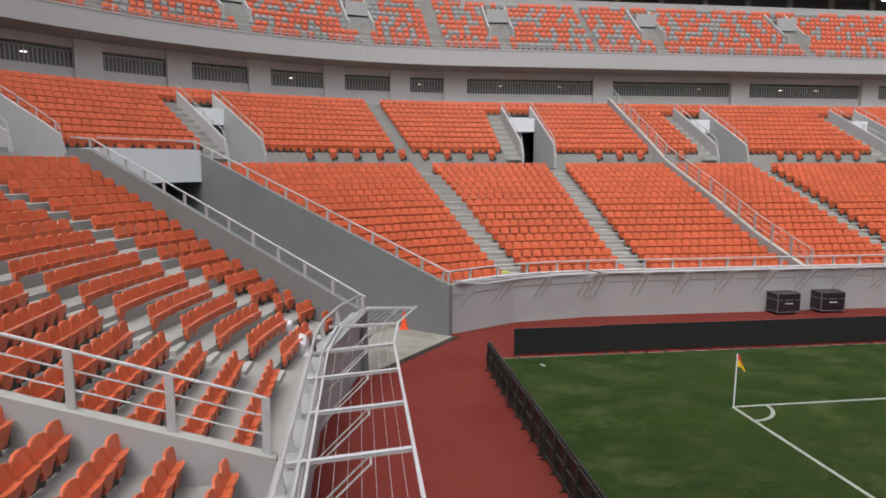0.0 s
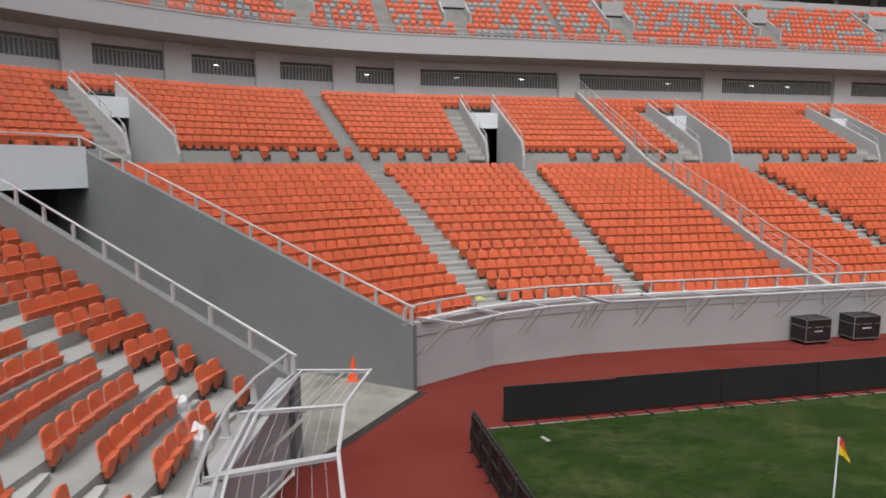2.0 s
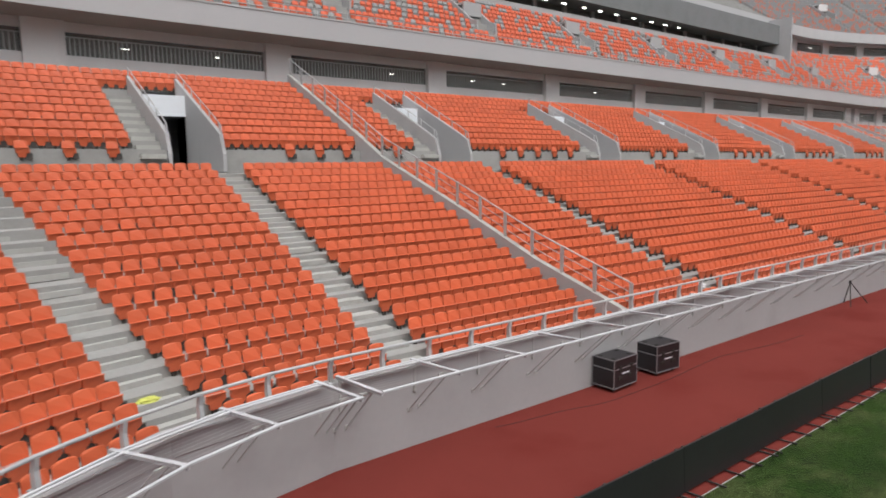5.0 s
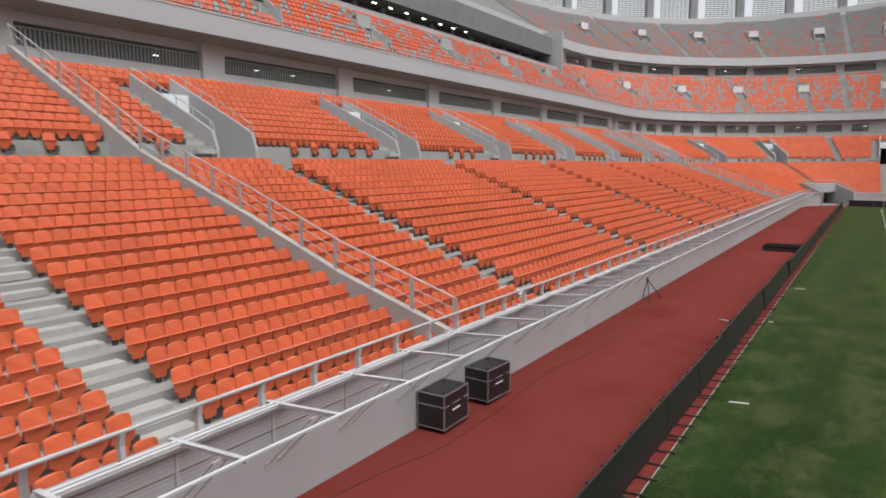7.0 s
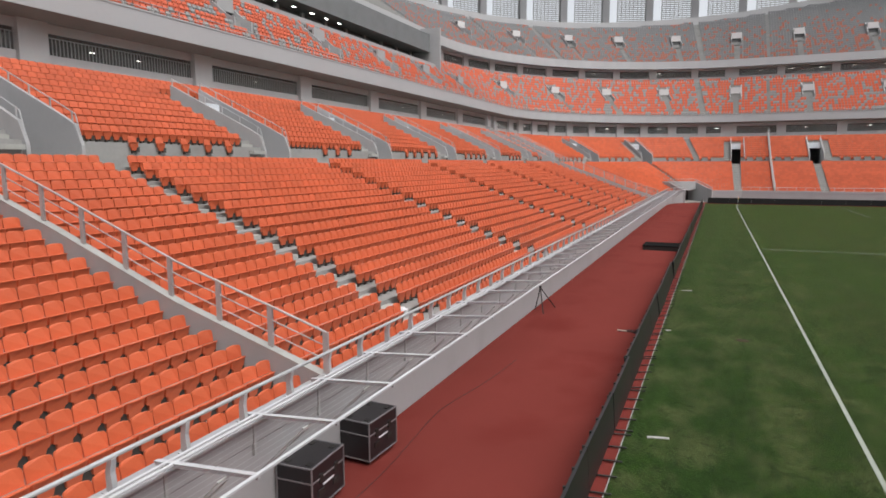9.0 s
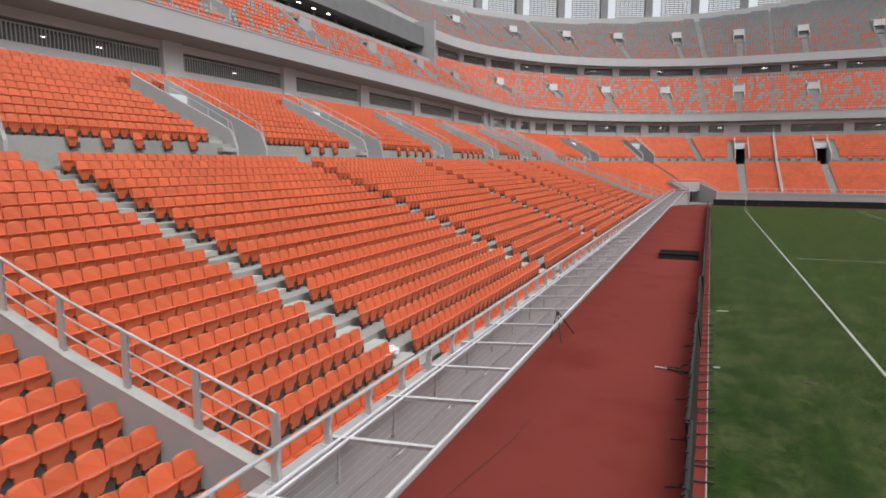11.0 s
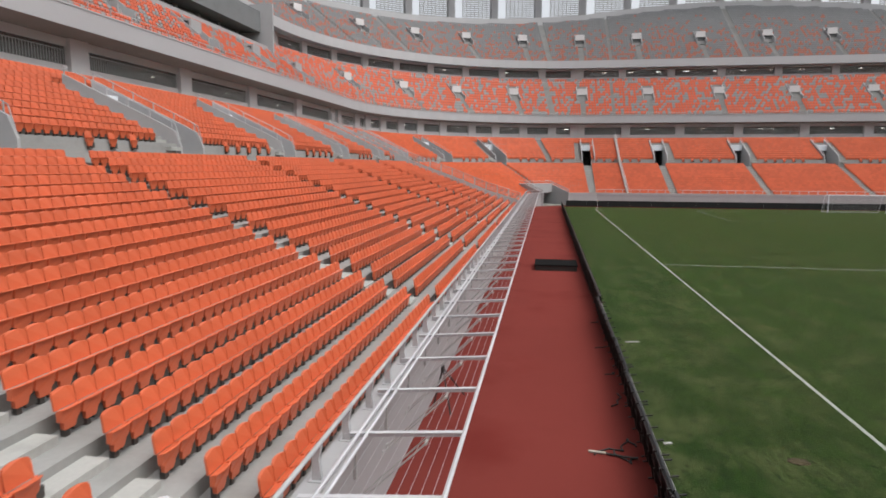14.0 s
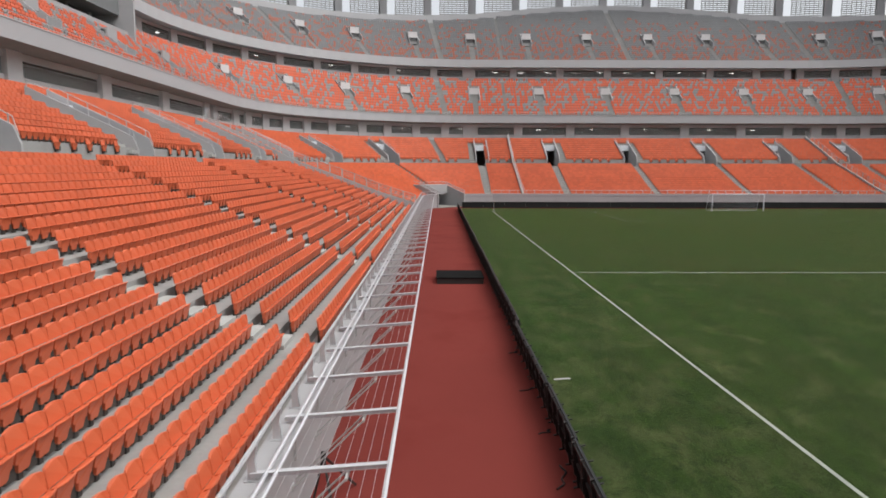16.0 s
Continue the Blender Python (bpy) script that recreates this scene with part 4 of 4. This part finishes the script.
# ---- flight cases, deck box ----
def flight_case(x, y, turn):
    c = tagged(new("flight_case"), "black road case with metal edges on castors beside the wall", "case", "road cases")
    w, d, h = 1.12, 0.76, 0.84
    body = part("body", Shape().box(0, 0, 0.13, w, d, 0.68), CASE, c)
    lid = part("lid", Shape().box(0, 0, 0.69, w, d, 0.13 + h), CASE, c)
    e = Shape()
    t = 0.013
    for px in (0, w):
        for py in (0, d):
            e.box(px - t, py - t, 0.12, px + t, py + t, 0.14 + h)
    for z in (0.13, 0.685, 0.13 + h):
        for py in (0, d):
            e.box(0, py - t, z - t, w, py + t, z + t)
        for px in (0, w):
            e.box(px - t, 0, z - t, px + t, d, z + t)
    part("edging", e, CHROME, c, "aluminium edging")
    for px in (0.15, w - 0.15):
        for py in (0.13, d - 0.13):
            k = Shape()
            k.tube([(px - 0.03, py, 0.055), (px + 0.03, py, 0.055)], 0.055, 10)
            k.box(px - 0.05, py - 0.05, 0.09, px + 0.05, py + 0.05, 0.13)
            part("castor", k, BLACKPLASTIC, c)
    for px in (0.3, w - 0.3):
        part("latch", Shape().box(px - 0.06, -0.02, 0.6, px + 0.06, 0.0, 0.76), BLACKPLASTIC, body)
        part("handle", Shape().box(px - 0.1, -0.015, 0.34, px + 0.1, 0.0, 0.46), BLACKPLASTIC, body)
    part("marking", Shape().box(w / 2 - 0.18, -0.006, 0.5, w / 2 + 0.18, 0.0, 0.54), BRIGHT, body, "pale stencilled bar")
    for px in (0.16, w - 0.16):
        for py in (0.15, d - 0.15):
            part("stacking_cup", Shape().box(px - 0.06, py - 0.05, 0.12 + h, px + 0.06, py + 0.05, 0.145 + h), BLACKPLASTIC, lid)
    c.matrix_basis = pose(x, y, 0, 0, 0, turn)


flight_case(8.28, 9.98, 2)
flight_case(10.47, 10.05, -3)
DECKTOP = mat("matt_black_felt", (0.012, 0.012, 0.012), 1.0, var=0.2)
DECKTOP.node_tree.nodes["Principled BSDF"].inputs["Specular IOR Level"].default_value = 0.03
deck = tagged(new("stage_deck"), "low black box platform lying on the red track", "platform")
part("top", Shape().box(48.75, 5.92, 0.3, 51.2, 8.5, 0.36), DECKTOP, deck)
part("body", Shape().box(48.79, 5.96, 0.0, 51.16, 8.46, 0.3), BLACKPLASTIC, deck)

# ---- corner flags and goal ----
YELLOW = mat("yellow_cloth", (0.8, 0.55, 0.02), 0.8, var=0.1)
REDCLOTH = mat("red_cloth", (0.7, 0.05, 0.03), 0.8, var=0.1)


def corner_flag(x, y):
    f = tagged(new("corner_flag"), "white corner pole with a yellow and red flag", "corner flag", "corner flags")
    part("pole", Shape().tube([(x, y, 0), (x + 0.02, y, 1.55)], 0.018, 8), BRIGHT, f)
    for name, z0, z1, w, material in (("flag", 1.2, 1.4, 0.2, YELLOW), ("flag_top", 1.4, 1.55, 0.12, REDCLOTH)):
        s = Shape()
        top = [(x + 0.02 + w * i / 5, y - 0.03 * math.sin(i * 1.2) - 0.02 * i, z1 - 0.012 * i * i) for i in range(6)]
        bot = [(x + 0.02 + w * i / 5, y - 0.035 * math.sin(i * 1.2) - 0.02 * i, z0 - 0.006 * i * i) for i in range(6)]
        s.prism(top + bot[::-1], (0.0, 0.006, 0))
        part(name, s, material, f)


corner_flag(0, 0)
corner_flag(105, 0.6)
goal = tagged(new("football_goal"), "white football goal with a pale net", "goal")
for y in (-30.34, -37.66):
    part("post", Shape().tube([(105, y, 0), (105, y, 2.44)], 0.06, 10), BRIGHT, goal)
    part("net_stay", Shape().tube([(105, y, 2.44), (106.3, y, 2.3), (107, y, 0.02)], 0.025, 6), BRIGHT, goal)
part("crossbar", Shape().tube([(105, -30.28, 2.44), (105, -37.72, 2.44)], 0.06, 10), BRIGHT, goal)
part("ground_bar", Shape().tube([(107, -30.34, 0.03), (107, -37.66, 0.03)], 0.025, 6), BRIGHT, goal)
net = Shape()
for i in range(31):
    y = -30.34 - 7.32 * i / 30
    net.tube([(105, y, 2.44), (106.3, y, 2.3), (107, y, 0.02)], 0.006, 3)
for j in range(9):
    z = 0.3 + 2.1 * j / 8
    x = 107 - 0.7 * z / 2.3
    net.tube([(x, -30.34, z), (x, -37.66, z)], 0.006, 3)
part("net", net, BRIGHT, goal, "thin white net")


# ---- entrances of the upper tiers ----
def upper_entrance(seg, a, d, z, dep, rise):
    m = local(seg, a, d, z)
    v = tagged(new("upper_entrance"), "pale box-shaped stand entrance with a dark slab standing in for the shaded doorway", "entrance", "upper stand entrances", kind="structure")
    s = Shape()
    long = 3.6
    for x in (-1.15, 1.0):
        s.prism([m @ Vector((x, y, q)) for y, q in ((-0.4, -0.1), (-0.4, 0.9), (0.4, 1.2), (long, long * rise + 1.0), (long, -0.1))], m.to_3x3() @ Vector((0.15, 0, 0)))
    part("side_wall", s, PAINT, v)
    near = seg in ("L", "C0")
    head = 2.9 if near else 3.0
    li = Shape().box(-1.0, 1.5, 1.75, 1.0, 1.7, head, m).box(-1.0, 1.7, head - 0.2, 1.0, 4.2, head, m)
    part("lintel", li, PAINT if near else PILLAR, v, "painted lintel over the doorway")
    # Flat dark slab closes the opening in place of its shade.
    part("doorway", Shape().box(-1.0, 1.75, 0.0, 1.0, 1.9, head - 0.2, m), DARK, v, "dark slab standing in for the shaded doorway")
    part("floor", Shape().box(-1.0, -0.4, -0.1, 1.0, 1.75, 0.03, m), CONCRETE, v)


for seg in ("E1", "C1", "C2", "L", "C0"):
    for a in ENTRANCES2[seg]:
        if seg in ("L", "C0"):
            upper_entrance(seg, a, 31.1, 17.9, DEPTH_C, RISE_C / DEPTH_C)
        else:
            upper_entrance(seg, a, 33.4, 19.5, DEPTH_C, RISE_C / DEPTH_C)
for seg in ("E1", "C1", "C2"):
    for a in ENTRANCES3[seg]:
        upper_entrance(seg, a, 46.8, 33.2, DEPTH_D, RISE_D / DEPTH_D)

# rail on the second tier's fascia
for seg in ("C0", "L", "C1", "E1"):
    rail = tagged(new("fascia_handrail"), "thin steel handrail above the pale fascia", "handrail", "fascia handrails")
    lo, hi = SEG[seg]
    n = int(abs(hi - lo) / per_metre(seg, FASCIA_D) / 2.2)
    t = Shape()
    for z in (16.45, 16.75):
        t.tube([at(seg, lo + (hi - lo) * i / n, FASCIA_D + 0.2, z) for i in range(n + 1)], 0.025, 5)
    part("rail", t, STEEL, rail)
    post = Shape().box(-0.025, -0.03, 0, 0.025, 0.03, 0.58).mesh("post", STEEL)
    for i in range(n + 1):
        p = part("post", post, STEEL, rail)
        p.matrix_basis = local(seg, lo + (hi - lo) * i / n, FASCIA_D + 0.2, 16.2)

# ---- suites above the second tier on the long side ----
top2 = Z_C + 10 * RISE_C
suites = tagged(new("wall_suites"), "grey balcony front with dark glazed suites behind", "wall", kind="structure")
s = Shape()
sweep(s, [(36.0, top2 - 0.6), (36.0, top2 + 1.35), (36.3, top2 + 1.35), (36.3, top2 - 0.6)], "L", lambda _: (XA, SUITE_END), close=True)
part("balcony_front", s, PAINT, suites)
s = Shape()
sweep(s, [(40.0, top2 - 0.3), (40.0, 27.5)], "L", lambda _: (XA, SUITE_END))
part("suite_glazing", s, DARK, suites)
s = Shape()
sweep(s, [(37.0, 24.6), (37.0, 27.4), (40.0, 27.4), (40.0, 24.6)], "L", lambda _: (XA, SUITE_END), close=True)
part("slab", s, TUNNEL, suites)
for i in range(20):
    part("mullion", Shape().box(-0.3, 0, top2, 0.3, 0.3, 24.6, local("L", 2 + 4.9 * i, 39.6)), PAINT, suites)
suite_chairs = [p[:4] for i in range(2) for p in row_places("L", i, 37.0 + 0.95 * i, top2 + 0.35 + 0.3 * i, (), pitch=0.62)]
suite_chairs = [p for p in suite_chairs if p[0] < SUITE_END - 0.5]
joined_seats("suite_chairs", FULL, suite_chairs, "rows of beige upholstered chairs on the suite balcony", (BEIGE, BLACKPLASTIC))
deck2 = Shape()
sweep(deck2, [(36.3, top2 + 0.35), (37.6, top2 + 0.35), (37.6, top2 + 0.65), (40.0, top2 + 0.65)], "L", lambda _: (XA, SUITE_END))
part("balcony_floor", deck2, CONCRETE, suites)
for a in (SUITE_END, XA):
    part("end_wall", Shape().box(-0.2, 0, 18.5, 0.2, 10, 28.4, local("L", a, 35.2)), PAINT, suites)

# ---- lamps seen in the concourses ----
rng = random.Random(4)


def lamp(seg, a, d, z, w=0.36):
    l = tagged(new("ceiling_lamp"), "small glowing lamp under the concourse ceiling", "lamp", "concourse lamps")
    m = local(seg, a, d, z)
    part("housing", Shape().box(-w / 2 - 0.05, -0.12, 0.05, w / 2 + 0.05, 0.12, 0.12, m), BRIGHT, l)
    part("tube", Shape().box(-w / 2, -0.05, 0, w / 2, 0.05, 0.05, m), LAMP, l)


for a in (-0.5 + 3.0, 8.0, 21.5, 29.8, 33.5, 46.0, 62.0, 75.0, 88.0):
    lamp("L", a, BACK_D + 2.0, 13.75)
for a in (6.2, 21.5, 47.0):
    lamp("C0", a, BACK_D + 2.0, 13.75)
for a in (10, 22, 34, 52, 68, 84):
    lamp("C1", a, BACK_D + 2.0, 13.75, 0.8)
    lamp("C1", a + 3, WALL2_D + 1.5, 26.7, 0.9)
for i in range(11):
    lamp("E1", -4 - 5.8 * i, WALL2_D + 1.5, 26.7, 1.0)
for a in (-12, -23, -34, -36, -47, -56):
    lamp("E1", a, BACK_D + 2.0, 13.7, 0.8)
for i in range(9):
    lamp("L", 46 + 3.1 * i + rng.random(), 38.2, 24.3, 0.6)

# ---- small things ----
CONE = mat("orange_cone", (0.8, 0.1, 0.03), 0.5)
cone = tagged(new("traffic_cone"), "small orange traffic cone at the tunnel mouth", "cone")
cx, cy = -8.5, 9.7
base_s = Shape().box(cx - 0.19, cy - 0.19, 0.03, cx + 0.19, cy + 0.19, 0.06)
part("base", base_s, CONE, cone)
cn = Shape()
cn.add([(cx + r * math.cos(i * math.pi / 6), cy + r * math.sin(i * math.pi / 6), z) for r, z in ((0.15, 0.06), (0.035, 0.78)) for i in range(12)],
       [(i, (i + 1) % 12, 12 + (i + 1) % 12, 12 + i) for i in range(12)] + [tuple(range(12, 24))])
part("body", cn, CONE, cone)

BAG = mat("pale_plastic_bag", (0.6, 0.6, 0.62), 0.4, var=0.25, scale=6, fine=20, bump=0.4)


def crumpled(x, y, z, sx, sy, sz, material, name, label, category, seed):
    """A crumpled bag or cloth lying on a surface."""
    r = random.Random(seed)
    bm = bmesh.new()
    bmesh.ops.create_icosphere(bm, subdivisions=3, radius=1)
    for v in bm.verts:
        k = 1 + 0.35 * noise.noise(v.co * 1.9 + Vector((seed, 0, 0))) + 0.18 * noise.noise(v.co * 5 + Vector((0, seed, 0)))
        v.co = Vector((v.co.x * sx * k, v.co.y * sy * k, max(-0.1, v.co.z * k) * sz))
    me = bpy.data.meshes.new(name)
    bm.to_mesh(me)
    bm.free()
    me.materials.append(material)
    ob = tagged(new(name, me), label, category)
    ob.location = (x, y, z + 0.1 * sz)
    return ob


crumpled(17.8, 13.0, za(2), 0.28, 0.2, 0.16, BAG, "plastic_bag", "crumpled white plastic bag on the aisle steps", "bag", 3)
bag_at = at("C0", 76.0, 1.0, za(0))
crumpled(bag_at.x, bag_at.y, bag_at.z + 0.22, 0.22, 0.3, 0.55, BAG, "plastic_bag", "pale crumpled rubbish bag between the seats", "bag", 9)
bag_at = at("C0", 71.0, 1.9, za(1))
crumpled(bag_at.x, bag_at.y, bag_at.z + 0.22, 0.2, 0.2, 0.4, BAG, "plastic_bag", "white crumpled plastic bag among the seats", "bag", 12)
vest_at = at("C0", 13.3, 2.84, za(3) - 0.145)
VEST = mat("yellow_vest", (0.5, 0.52, 0.12), 0.8, var=0.2)
crumpled(vest_at.x, vest_at.y, vest_at.z, 0.26, 0.17, 0.09, VEST, "yellow_cloth", "yellow crumpled cloth on the aisle steps", "cloth", 5)

for x, y, w in ((14.4, 4.5, 0.5), (33.4, 4.7, 0.5), (-4.2, 4.35, 0.3), (24.8, 5.0, 0.2)):
    p = Shape().box(-w / 2, -0.05, 0.012, w / 2, 0.05, 0.02).box(-w / 3, -0.04, 0.02, w / 3, 0.04, 0.028)
    ob = thing("litter", p, STEP, "flat pale scrap lying on the grass", "litter")
    ob.matrix_basis = pose(x, y, 0, 0, 0, -72 - 10 * w)

DRY = mat("dry_turf", (0.05, 0.04, 0.018), 0.95, var=0.3, scale=3, fine=25)
crumpled(24.3, 2.4, 0.012, 0.16, 0.24, 0.03, DRY, "turf_divot", "brown dried divot of turf on the grass", "divot", 21)
WOODEN = mat("pale_wood", (0.4, 0.36, 0.3), 0.6)
tool = tagged(new("hand_tool"), "black tool with a pale handle lying on the track", "tool")
part("shaft", Shape().tube([(24.0, 6.45, 0.03), (23.85, 6.1, 0.05), (23.75, 5.8, 0.08)], 0.025, 6), BLACKPLASTIC, tool)
part("handle", Shape().tube([(24.06, 6.82, 0.03), (24.0, 6.45, 0.03)], 0.03, 8), WOODEN, tool, "pale wooden handle")

CABLE = mat("black_cable", (0.02, 0.02, 0.02), 0.5)


def cable(points, r=0.02, label="black cable lying on the red track"):
    pts = []
    for (x0, y0), (x1, y1) in zip(points, points[1:]):
        for i in range(6):
            f = i / 6
            pts.append((x0 + (x1 - x0) * f, y0 + (y1 - y0) * f + 0.05 * math.sin(7 * f + x0), r))
    thing("cable", Shape().tube(pts, r, 5), CABLE, label, "cable")


cable([(23.9, 6.75), (24.3, 6.4), (24.2, 6.1), (24.9, 5.9), (24.4, 5.75)])
cable([(24.2, 6.3), (23.6, 6.0), (24.0, 5.8)])
cable([(26.9, 6.0), (27.4, 5.8), (28.0, 5.75)])
for x in (16.2, 18.6, 21.4, 29.5, 32.4, 36.0):
    cable([(x, 6.05), (x + 0.1, 5.75), (x + 0.3, 5.7)], 0.016)
cable([(4.0, 10.4), (8.0, 9.6), (14.0, 9.9), (20.0, 9.2)], 0.006)
for px, py in ((26.2, 10.45),):
    stand = tagged(new("folded_stand"), "dark folded metal stand leaning by the wall", "stand", "folded stands")
    for dx, dy in ((-0.6, -0.3), (0.9, -0.45), (0.1, 0.25)):
        part("leg", Shape().tube([(px, py, 1.05), (px + dx, py + dy, 0.02)], 0.025, 6), BLACKPLASTIC, stand)
    part("collar", Shape().tube([(px, py, 0.95), (px, py, 1.12)], 0.05, 8), BLACKPLASTIC, stand)
